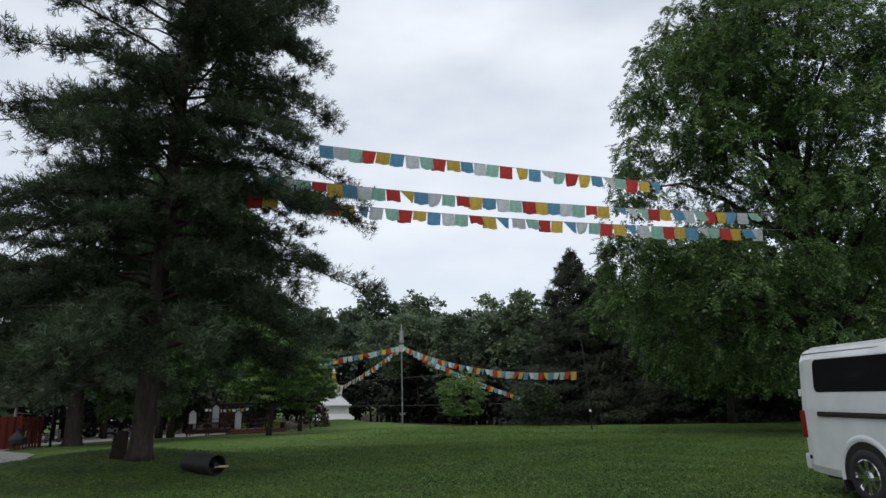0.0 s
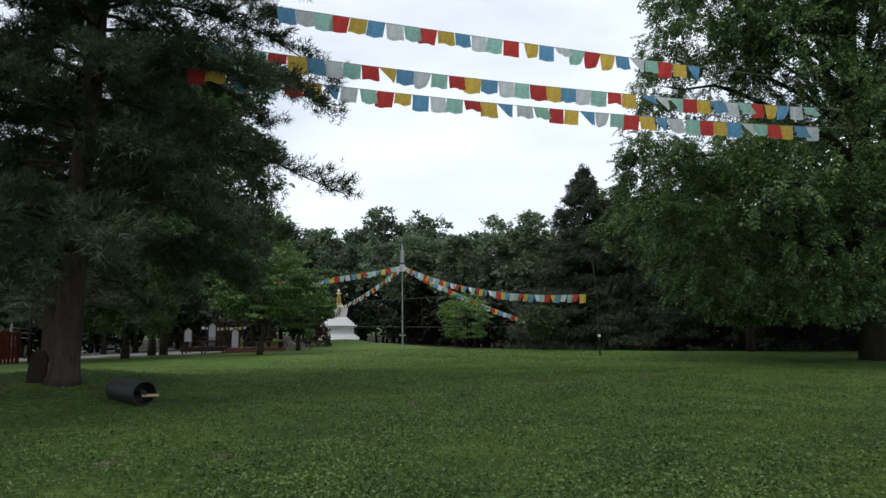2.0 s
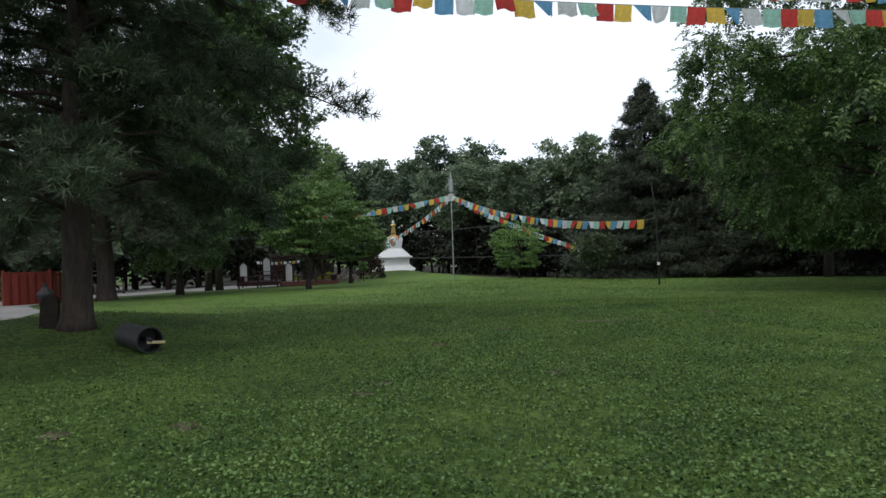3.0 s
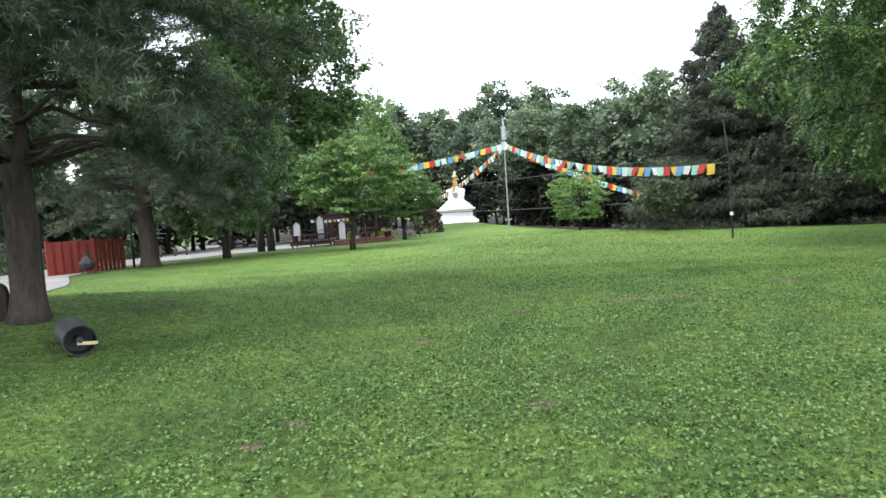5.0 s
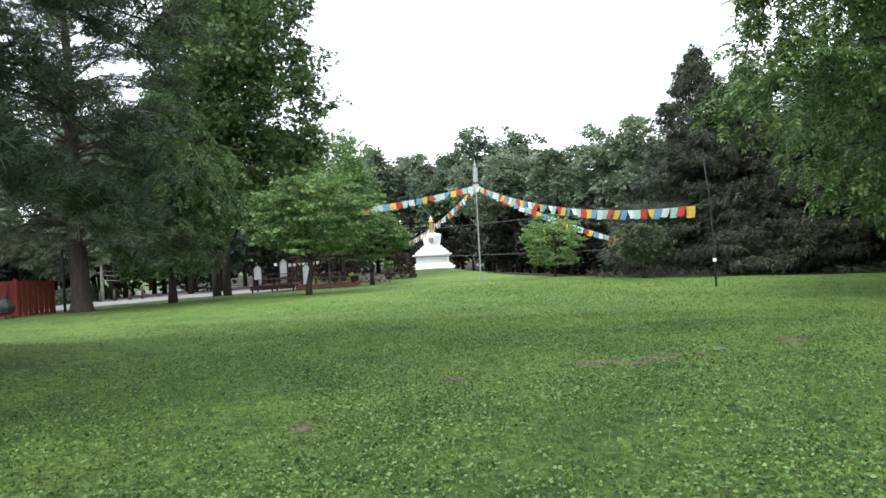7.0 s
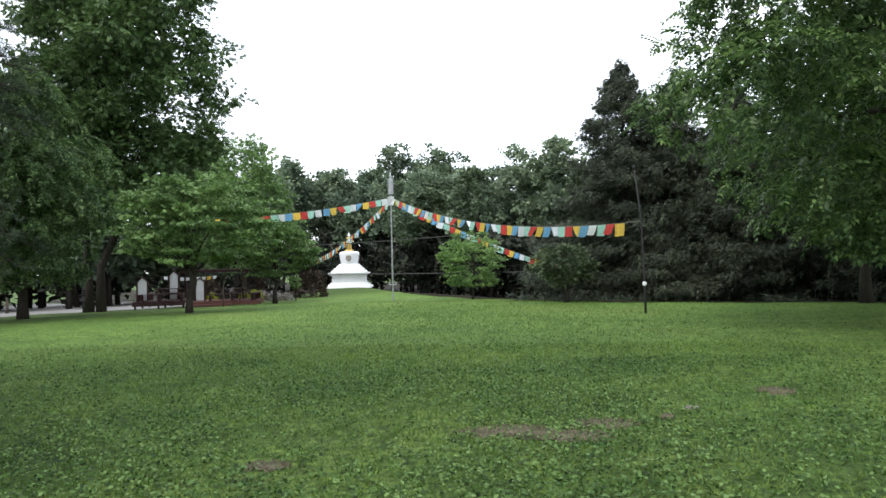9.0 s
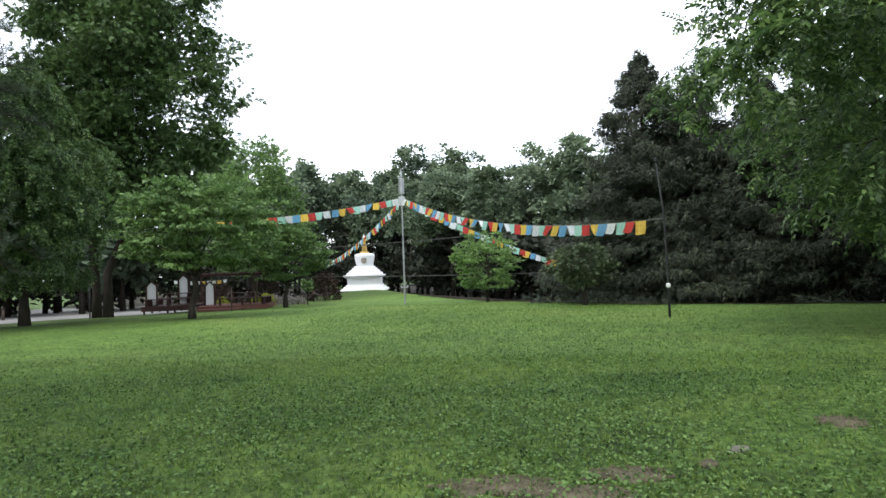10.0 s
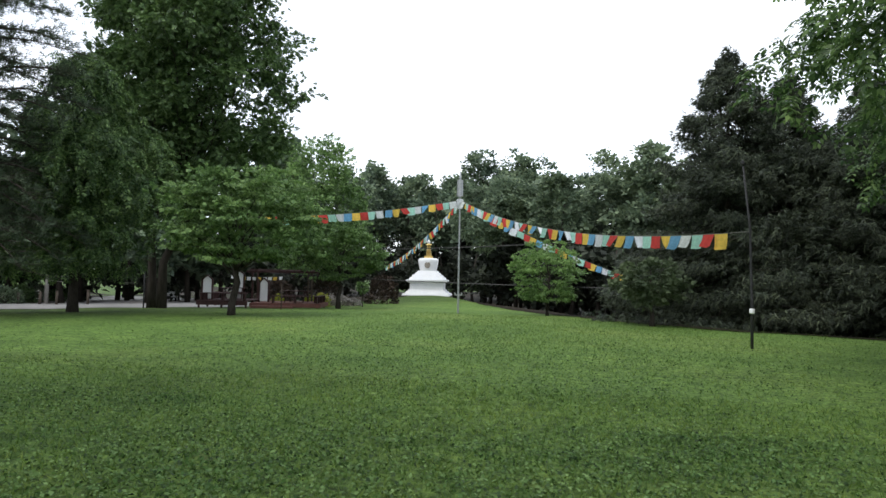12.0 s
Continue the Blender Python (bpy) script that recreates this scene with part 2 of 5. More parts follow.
YELLOW_LEAF = foliage("yellow_shrub_leaves", (0.2, 0.24, 0.03), (0.35, 0.38, 0.05), (0.48, 0.5, 0.09), 0.3)
# near-black leaf colour: the shade beneath the woods is painted in
SHADE_THICKET = foliage("shade_dark_thicket", (0.017, 0.022, 0.017), (0.03, 0.037, 0.027), (0.05, 0.061, 0.042), 0.12, 0.7)
LAVENDER = foliage("grey_shrub_leaves", (0.2, 0.19, 0.19), (0.34, 0.31, 0.32), (0.48, 0.44, 0.45), 0.2)
RUST = foliage("dark_hedge_leaves", (0.035, 0.025, 0.022), (0.06, 0.042, 0.036), (0.09, 0.065, 0.05), 0.15)
GRASS = foliage("grass_blades", (0.036, 0.08, 0.016), (0.094, 0.176, 0.035), (0.168, 0.242, 0.062), 0.35, 0.6, 0.9, (0.64, 0.7, 0.58), (1.26, 1.12, 0.93))
CLOVER = foliage("clover_leaves", (0.014, 0.034, 0.01), (0.084, 0.16, 0.045), (0.17, 0.27, 0.1), 0.26, 0.6, 0.9, (0.62, 0.7, 0.58), (1.2, 1.12, 0.96))
WHITE_PAINT = glossy("white_car_paint", (0.72, 0.74, 0.75), 0.25, 0.0, 0.6)
STUCCO = surface("whitewash", (0.72, 0.73, 0.74), (0.84, 0.84, 0.83), 2, 30, 0.85, bump=0.2)
GOLD = glossy("gilded_metal", (0.75, 0.55, 0.2), 0.35, 0.8)
DARK_GLASS = glossy("dark_glass", (0.012, 0.012, 0.014), 0.06)
RUBBER = surface("rubber", (0.012, 0.012, 0.012), (0.03, 0.03, 0.03), 20, 90, 0.85, bump=0.3)
CHROME = glossy("chrome", (0.75, 0.75, 0.76), 0.18, 1.0)
BLACK_PLASTIC = glossy("black_plastic", (0.02, 0.02, 0.021), 0.5)
RED_LENS = glossy("red_lens", (0.22, 0.01, 0.014), 0.15, 0.0, 0.5)
STEEL = surface("galvanised_steel", (0.3, 0.31, 0.32), (0.48, 0.49, 0.5), 9, 60, 0.45, 0.7, 0.1)
DARK_STEEL = surface("dark_painted_steel", (0.016, 0.016, 0.017), (0.036, 0.036, 0.038), 7, 50, 0.7, 0.1, 0.15)
ROLLER_STEEL = surface("roller_drum", (0.014, 0.014, 0.015), (0.036, 0.036, 0.038), 5, 40, 0.5, 0.2, 0.2)
OLD_WOOD = surface("weathered_wood", (0.045, 0.035, 0.028), (0.12, 0.1, 0.08), 5, 45, 0.9, bump=0.5, stretch=(1, 1, 0.15))
STUB_WOOD = surface("yellowed_wood", (0.35, 0.28, 0.14), (0.55, 0.47, 0.27), 6, 40, 0.8, bump=0.3)
DARK_BOARD = surface("dark_board", (0.018, 0.014, 0.012), (0.045, 0.036, 0.03), 6, 45, 0.9, bump=0.4)
RED_WOOD = surface("red_stained_boards", (0.13, 0.02, 0.014), (0.24, 0.04, 0.026), 3, 40, 0.85, bump=0.4, stretch=(1, 1, 0.15))
MAROON = surface("maroon_stained_boards", (0.026, 0.011, 0.01), (0.062, 0.024, 0.021), 4, 40, 0.8, bump=0.3)
REDBROWN = surface("red_brown_boards", (0.1, 0.04, 0.03), (0.19, 0.08, 0.06), 4, 40, 0.8, bump=0.3)
BOARD_WHITE = surface("white_board", (0.68, 0.69, 0.7), (0.8, 0.8, 0.79), 3, 40, 0.7, bump=0.1)
ROPE = surface("cord", (0.12, 0.115, 0.1), (0.3, 0.29, 0.26), 20, 90, 0.9, bump=0.1)
FLAG = {k: cloth("cotton_" + k, c) for k, c in (("blue", (0.2, 0.46, 0.72)), ("white", (0.9, 0.91, 0.92)), ("green", (0.48, 0.82, 0.68)), ("red", (0.74, 0.08, 0.07)), ("yellow", (0.92, 0.62, 0.12)))}

# ---- ground ----
def spread(a, b, step, far, growth=1.35):
    v = list(np.arange(a, b + step / 2, step))
    s = step
    while v[-1] < far:
        s *= growth
        v.append(v[-1] + s)
    s = step
    while v[0] > -far:
        s *= growth
        v.insert(0, v[0] - s)
    return np.array(v)


gx, gy = spread(-30, 20, 0.7, 2500), spread(-8, 110, 0.8, 2500)
GX, GY = np.meshgrid(gx, gy)
verts = np.stack([GX.ravel(), GY.ravel(), H(GX, GY).ravel()], 1)
nx, ny = len(gx), len(gy)
idx = np.arange(nx * ny).reshape(ny, nx)
faces = np.stack([idx[:-1, :-1].ravel(), idx[:-1, 1:].ravel(), idx[1:, 1:].ravel(), idx[1:, :-1].ravel()], 1)
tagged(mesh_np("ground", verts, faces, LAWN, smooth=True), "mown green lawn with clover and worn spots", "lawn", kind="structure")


def strip(name, near, far, lift, material, label, category, wobble=0.0, n=160, m=40):
    """A sheet laid on the ground between two lines."""
    def line(pts, k):
        pts = np.array(pts, float)
        d = np.r_[0, np.cumsum(np.linalg.norm(np.diff(pts, axis=0), axis=1))]
        s = np.linspace(0, d[-1], k)
        return np.stack([np.interp(s, d, pts[:, 0]), np.interp(s, d, pts[:, 1])], 1)
    a, b = line(near, n), line(far, n)
    for i in range(n):
        if wobble:
            q = noise.noise((a[i, 0] * 0.8, a[i, 1] * 0.8, 3.1)) + 0.5 * noise.noise((a[i, 0] * 2.3, a[i, 1] * 2.3, 1.1))
            a[i] += wobble * q * (a[i] - b[i]) / np.linalg.norm(a[i] - b[i])
    w = np.linspace(0, 1, m)[:, None, None] ** 1.6
    g = a[None] * (1 - w) + b[None] * w
    v = np.stack([g[..., 0].ravel(), g[..., 1].ravel(), H(g[..., 0], g[..., 1]).ravel() + lift], 1)
    ii = np.arange(n * m).reshape(m, n)
    f = np.stack([ii[:-1, :-1].ravel(), ii[:-1, 1:].ravel(), ii[1:, 1:].ravel(), ii[1:, :-1].ravel()], 1)
    return tagged(mesh_np(name, v, f, material, smooth=True), label, category, kind="structure")


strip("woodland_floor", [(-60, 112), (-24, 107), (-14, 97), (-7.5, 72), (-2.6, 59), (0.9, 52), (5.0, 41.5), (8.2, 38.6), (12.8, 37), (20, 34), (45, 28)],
      [(-90, 190), (-30, 190), (0, 180), (30, 160), (50, 140), (65, 120), (75, 100), (80, 85), (85, 70), (90, 60), (95, 40)], 0.03, SHADED_LITTER,
      "woodland floor of leaf litter with tree shade in its dark colour", "woodland floor", wobble=0.5)
strip("driveway", [(-10.5, 6), (-11.3, 14), (-11.8, 19), (-14.4, 23.4), (-18.6, 27.4), (-21.8, 33.5), (-22.6, 38), (-22.2, 43), (-21.6, 48), (-20.8, 53), (-20.6, 59), (-22.5, 66), (-27, 78)],
      [(-24, 4), (-24.5, 12), (-25, 20), (-25.5, 27), (-27, 32), (-30, 36), (-32.5, 40), (-36, 46), (-40, 54), (-46, 62), (-52, 72), (-60, 86)], 0.025, GRAVEL,
      "pale grey gravel driveway behind the trees", "driveway", wobble=0.25)
LOT_EDGE = [(4.6, -8.0), (4.75, 4.0), (4.85, 7.2), (5.1, 7.8), (5.53, 8.33), (5.75, 8.75)]
strip("parking_area", LOT_EDGE, [(16, -8), (16, 0), (16, 4), (16, 6), (16, 7.5), (16, 8.7)], 0.02, ASPHALT,
      "dark asphalt parking area at the edge of the lawn", "parking area", n=80, m=30)
strip("painted_line", [(5.56, 8.34), (9.4, 8.0)], [(5.55, 8.24), (9.39, 7.9)], 0.028, BOARD_WHITE,
      "white painted line on the asphalt", "painted line", n=30, m=4)
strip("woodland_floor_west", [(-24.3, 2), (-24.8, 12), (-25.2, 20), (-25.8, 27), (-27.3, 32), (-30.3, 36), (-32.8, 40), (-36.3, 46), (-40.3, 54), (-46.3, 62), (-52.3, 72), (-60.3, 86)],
      [(-90, 0), (-95, 12), (-95, 20), (-95, 30), (-100, 40), (-105, 48), (-110, 58), (-115, 66), (-120, 78), (-120, 90), (-120, 105), (-120, 130)], 0.02, SHADED_LITTER,
      "leaf litter beyond the driveway with tree shade in its dark colour", "woodland floor", wobble=0.5)

strip("woodland_floor_north", [(-20.5, 72), (-27.5, 80), (-42, 84), (-60, 88)], [(-22, 104), (-40, 125), (-60, 140), (-95, 150)], 0.02, SHADED_LITTER,
      "leaf litter at the end of the driveway, darkened as tree shade", "woodland floor", wobble=0.4)

# ---- leaves and trees ----
def leaf_quads(specs):
    """A template: rhombic leaflets, each (base, direction, length, width, up)."""
    out = []
    for base, d, ln, w, up in specs:
        base, d, up = np.array(base, float), np.array(d, float), np.array(up, float)
        d /= np.linalg.norm(d)
        s = np.cross(up, d)
        s /= np.linalg.norm(s)
        n = np.cross(d, s)
        out.append([base, base + d * ln * 0.45 + s * w / 2 + n * ln * 0.07, base + d * ln - n * ln * 0.08, base + d * ln * 0.45 - s * w / 2 + n * ln * 0.07])
    return np.array(out)


PINNATE = leaf_quads([((0.12 + 0.17 * i, 0, -0.03 * i * i), (0.5, sgn * 0.82, -0.25 - 0.05 * i), 0.36 - 0.02 * i, 0.145, (0, 0, 1)) for i in range(5) for sgn in (-1, 1)] + [((0.84, 0, -0.44), (0.9, 0, -0.6), 0.32, 0.145, (0, 0, 1))])
SPRAY = leaf_quads([((0.14 * i, 0, 0), (1, 0.9 * (-1) ** i, 0.1 * (i % 3 - 1)), 0.62, 0.4, (0.1 * i, 0.2 * (-1) ** i, 1)) for i in range(5)])
FAR_SPRAY = leaf_quads([((0.1, 0.1, 0), (1, 0.5, 0.2), 0.8, 0.6, (0, 0.3, 1)), ((-0.1, 0, 0.1), (-0.6, 1, -0.1), 0.8, 0.6, (0.4, 0, 1)), ((0, -0.1, 0), (-0.3, -1, 0.1), 0.8, 0.6, (-0.3, 0.2, 1))])


def needle_template(n, length, width, cone, seed):
    r = np.random.default_rng(seed)
    out = []
    for i in range(n):
        a = 2 * math.pi * i / n + r.uniform(-0.3, 0.3)
        c = r.uniform(0.35, 1.0) * cone
        d = np.array([math.cos(c), math.sin(c) * math.cos(a), math.sin(c) * math.sin(a)])
        s = np.cross(d, [0.3, 0.2, 1.0])
        s /= np.linalg.norm(s)
        b = np.array([r.uniform(-0.3, 0.5) * length, 0, 0])
        out.append([b - s * width / 2, b + s * width / 2, b + d * length * r.uniform(0.75, 1.15)])
    return np.array(out)


TUFT = needle_template(7, 0.135, 0.0185, 1.15, 1)
TWIG = needle_template(5, 0.37, 0.058, 0.8, 5)


def scatter(template, pos, direction, size, rng, roll=0.6, upright=None):
    """Copies of a template at pos, pointing along direction; returns verts and faces."""
    n, (f, k, _) = len(pos), template.shape
    d = direction / np.maximum(np.linalg.norm(direction, axis=1, keepdims=True), 1e-6)
    up = np.tile([0.0, 0.0, 1.0], (n, 1)) + rng.normal(0, roll, (n, 3))
    s = np.cross(up, d)
    s /= np.maximum(np.linalg.norm(s, axis=1, keepdims=True), 1e-6)
    u = np.cross(d, s)
    basis = np.stack([d, s, u], 1) * np.asarray(size).reshape(-1, 1, 1)
    v = np.einsum("fki,nij->nfkj", template, basis) + pos[:, None, None, :]
    return v.reshape(-1, 3), np.arange(n * f * k).reshape(-1, k)


def sphere_dirs(n, rng):
    v = rng.normal(size=(n, 3))
    return v / np.linalg.norm(v, axis=1, keepdims=True)


def lumpy(dirs, seed, amount=0.25, freq=1.7):
    return np.array([1 + amount * noise.noise((d[0] * freq + seed, d[1] * freq, d[2] * freq)) + amount * 0.7 * noise.noise((d[0] * freq * 2.6, d[1] * freq * 2.6 + seed, d[2] * freq * 2.6)) for d in dirs])


def curve_points(a, b, sag, n, rng, jitter=0.06):
    a, b = np.array(a, float), np.array(b, float)
    ln = np.linalg.norm(b - a)
    t = np.linspace(0, 1, n)[:, None]
    p = a * (1 - t) + b * t
    p[:, 2] += sag * ln * np.sin(math.pi * t[:, 0])
    p[1:-1] += rng.normal(0, jitter * ln / n, (n - 2, 3))
    return p


def broadleaf(name, x, y, height, crown, trunk_r, clumps, per, leaf, template, leaves, bark, label, category, seed, flat=0.6, droop=0.3, limbs=26, fork=0.45, group="", amount=0.28, low=None, clump=0.16, skirt=0.0, core=0, lobes=0):
    """A broadleaved tree. crown: centre offset (x, y), centre height, radius x/y, half height."""
    rng = np.random.default_rng(seed)
    z0 = gz(x, y) - 0.06
    root = empty(name, x, y, z0)
    cx, cy, cz, r, hz = crown
    dirs = sphere_dirs(clumps, rng)
    rad = (0.42 + 0.58 * rng.random(clumps) ** 0.55) * lumpy(dirs, seed * 3.7, amount)
    rad = np.where(rad > 0.92, 0.92 + 0.35 * (rad - 0.92), rad)
    cen = dirs * rad[:, None] * np.array([r, r, hz]) + np.array([cx, cy, cz])
    if lobes:
        k = np.arange(lobes) + 0.5
        up, turn = 1 - 2 * k / lobes, k * 2.39996 + rng.uniform(-0.3, 0.3, lobes)
        ld = np.stack([np.sqrt(1 - up * up) * np.cos(turn), np.sqrt(1 - up * up) * np.sin(turn), up], 1)
        lc = ld * rng.uniform(0.62, 0.87, (lobes, 1)) * np.array([r, r, hz])
        lr = r * rng.uniform(0.17, 0.29, lobes)
        pick = rng.integers(0, lobes, clumps)
        cen = lc[pick] + dirs * (lr[pick] * (0.45 + 0.55 * rng.random(clumps) ** 0.6))[:, None] * np.array([1, 1, 0.85]) + np.array([cx, cy, cz])
    if low is not None:
        low = low + skirt * np.maximum(0, np.hypot(cen[:, 0] - cx, cen[:, 1] - cy) - 0.5 * r)
        cen[:, 2] = np.where(cen[:, 2] < low, low + 0.45 * (low - cen[:, 2]) + 0.3 * rng.random(clumps), cen[:, 2])
    bm = bmesh.new()
    top = np.array([cx * 0.8, cy * 0.8, min(cz + hz * 0.55, height * 0.9)])
    axis = curve_points((0, 0, 0), top, 0.0, 9, rng, 0.18)
    axis[:2, :2] = 0
    radii = [trunk_r * (1.45, 1.08, 1, 0.92, 0.8, 0.66, 0.5, 0.34, 0.16)[i] for i in range(9)]
    tube(bm, axis, radii, 10)
    order = rng.permutation(clumps)[:limbs]
    for j in order:
        c = cen[j]
        t = np.clip(c[2] / max(top[2], 0.1) * fork + rng.uniform(-0.08, 0.1), 0.12 + 0.3 * fork, 0.92)
        k = t * 8
        i0 = int(k)
        a = axis[i0] * (1 - k + i0) + axis[min(i0 + 1, 8)] * (k - i0)
        rr = trunk_r * rng.uniform(0.22, 0.42) * (1 - 0.5 * t)
        p = curve_points(a, c, 0.1, 6, rng, 0.12)
        tube(bm, p, [rr * q for q in (1, 0.8, 0.62, 0.46, 0.3, 0.14)], 5)
    part("trunk", bm, bark, root, smooth=True)
    m = clumps * per
    cr = np.repeat(clump * r * rng.uniform(0.6, 1.35, clumps), per)
    off = rng.normal(0, 0.55, (m, 3)) * cr[:, None] * np.array([1, 1, flat])
    pos = np.repeat(cen, per, 0) + off
    out = off / np.maximum(cr[:, None], 1e-4) + np.repeat(dirs, per, 0) * 0.7 + rng.normal(0, 0.45, (m, 3))
    out[:, 2] -= droop
    v, f = scatter(template, pos, out, leaf * rng.uniform(0.7, 1.3, m), rng)
    mesh_np("crown", v, f, leaves, root)
    if core:
        q = sphere_dirs(core, rng) * (0.3 + 0.64 * rng.random((core, 1)) ** 0.6) * np.array([r, r, hz]) + np.array([cx, cy, cz])
        floor = (low if low is not None else 0) if np.isscalar(low) or low is None else low.min() + skirt * np.maximum(0, np.hypot(q[:, 0] - cx, q[:, 1] - cy) - 0.5 * r)
        q = q[q[:, 2] > floor + 0.5]
        v, f = scatter(SPRAY, q, rng.normal(0, 1, q.shape), leaf * 0.88 * rng.uniform(0.7, 1.3, len(q)), rng)
        mesh_np("inner_crown", v, f, leaves, root)
    return tagged(root, label, category, group)


def spreading_tree(name, x, y, axis, profile, trunk_r, lobes, rosettes, leaf, leaves, label, category, seed, inner=0.35, lobe=(0.8, 1.5), droop=0.75, limbs=46, per=5, shade=(0.0, 0.0)):
    """A broad tree of bushy lobes: profile gives the crown's radius by height about an axis (x, y offset from the trunk); each twig end carries a rosette of drooping pinnate leaves, fewer towards the shaded side."""
    rng = np.random.default_rng(seed)
    root = empty(name, x, y, gz(x, y) - 0.06)
    pz_, pr_ = np.array(profile).T
    weight = np.interp(np.linspace(pz_[0], pz_[-1], 400), pz_, pr_) + 0.4
    zz = np.interp(rng.random(lobes), np.cumsum(weight) / weight.sum(), np.linspace(pz_[0], pz_[-1], 400))
    turn = rng.uniform(0, 2 * math.pi, lobes)
    lr = rng.uniform(*lobe, lobes)
    env = np.interp(zz, pz_, pr_)
    rad = np.maximum(env - lr * rng.uniform(1.05, 1.5, lobes), 0.1)
    deep = rng.random(lobes) < inner
    rad[deep] *= rng.uniform(0.35, 0.8, deep.sum())
    cen = np.stack([axis[0] + rad * np.cos(turn), axis[1] + rad * np.sin(turn), zz], 1)
    top = pz_[-1]
    bm = bmesh.new()
    stem = np.array([(axis[0] * 0.7 * t * t, axis[1] * 0.7 * t * t, top * 0.86 * t) for t in np.linspace(0, 1, 10)])
    stem[2:-1] += rng.normal(0, 0.12, (7, 3))
    tube(bm, stem, [trunk_r * k for k in (1.5, 1.05, 0.95, 0.85, 0.74, 0.62, 0.5, 0.36, 0.24, 0.1)], 12)
    for j in rng.permutation(lobes)[:limbs]:
        t = np.clip(cen[j, 2] / top * 0.75 - 0.02, 0.14, 0.8) * 9
        i0 = int(t)
        a = stem[i0] * (1 - t + i0) + stem[i0 + 1] * (t - i0)
        ln = np.linalg.norm(cen[j] - a)
        tube(bm, curve_points(a, cen[j], 0.14, 8, rng, 0.16), [trunk_r * min(0.42, 0.12 + 0.035 * ln) * k for k in (1, 0.88, 0.76, 0.64, 0.5, 0.36, 0.22, 0.08)], 6)
    part("trunk", bm, BARK, root, smooth=True)
    area = lr ** 2
    pick = rng.choice(lobes, rosettes, p=area / area.sum())
    d = sphere_dirs(rosettes, rng)
    d[:, 2] = np.where((d[:, 2] < -0.35) & (rng.random(rosettes) < 0.55), -d[:, 2], d[:, 2])
    shape = lumpy(d, seed * 1.3, 0.2, 2.3)
    ends = cen[pick] + d * (lr[pick] * shape * (0.6 + 0.4 * rng.random(rosettes) ** 0.5))[:, None] * np.array([1, 1, 0.72])
    ends[:, 2] -= 0.2 * np.maximum(0, np.hypot(ends[:, 0] - axis[0], ends[:, 1] - axis[1]) - env[pick] * 0.8)
    ends[:, 2] = np.maximum(ends[:, 2], pz_[0] + 0.3 * rng.random(rosettes))
    shy = np.clip((ends[:, 0] - axis[0]) * shade[0] + (ends[:, 1] - axis[1]) * shade[1], 0, None) / max(pr_)
    keep = rng.random(rosettes) > 1.4 * shy
    ends, d, rosettes = ends[keep], d[keep], int(keep.sum())
    n = rosettes * per
    out = np.repeat(d, per, 0) * np.array([0.75, 0.75, 0.4]) + rng.normal(0, 0.55, (n, 3))
    out[:, 2] = out[:, 2] * 0.6 - droop * rng.uniform(0.3, 1.0, n)
    v, f = scatter(PINNATE, np.repeat(ends, per, 0) + rng.normal(0, 0.05, (n, 3)), out, leaf * rng.uniform(0.7, 1.3, n), rng, 0.35)
    mesh_np("crown", v, f, leaves, root)
    return tagged(root, label, category)


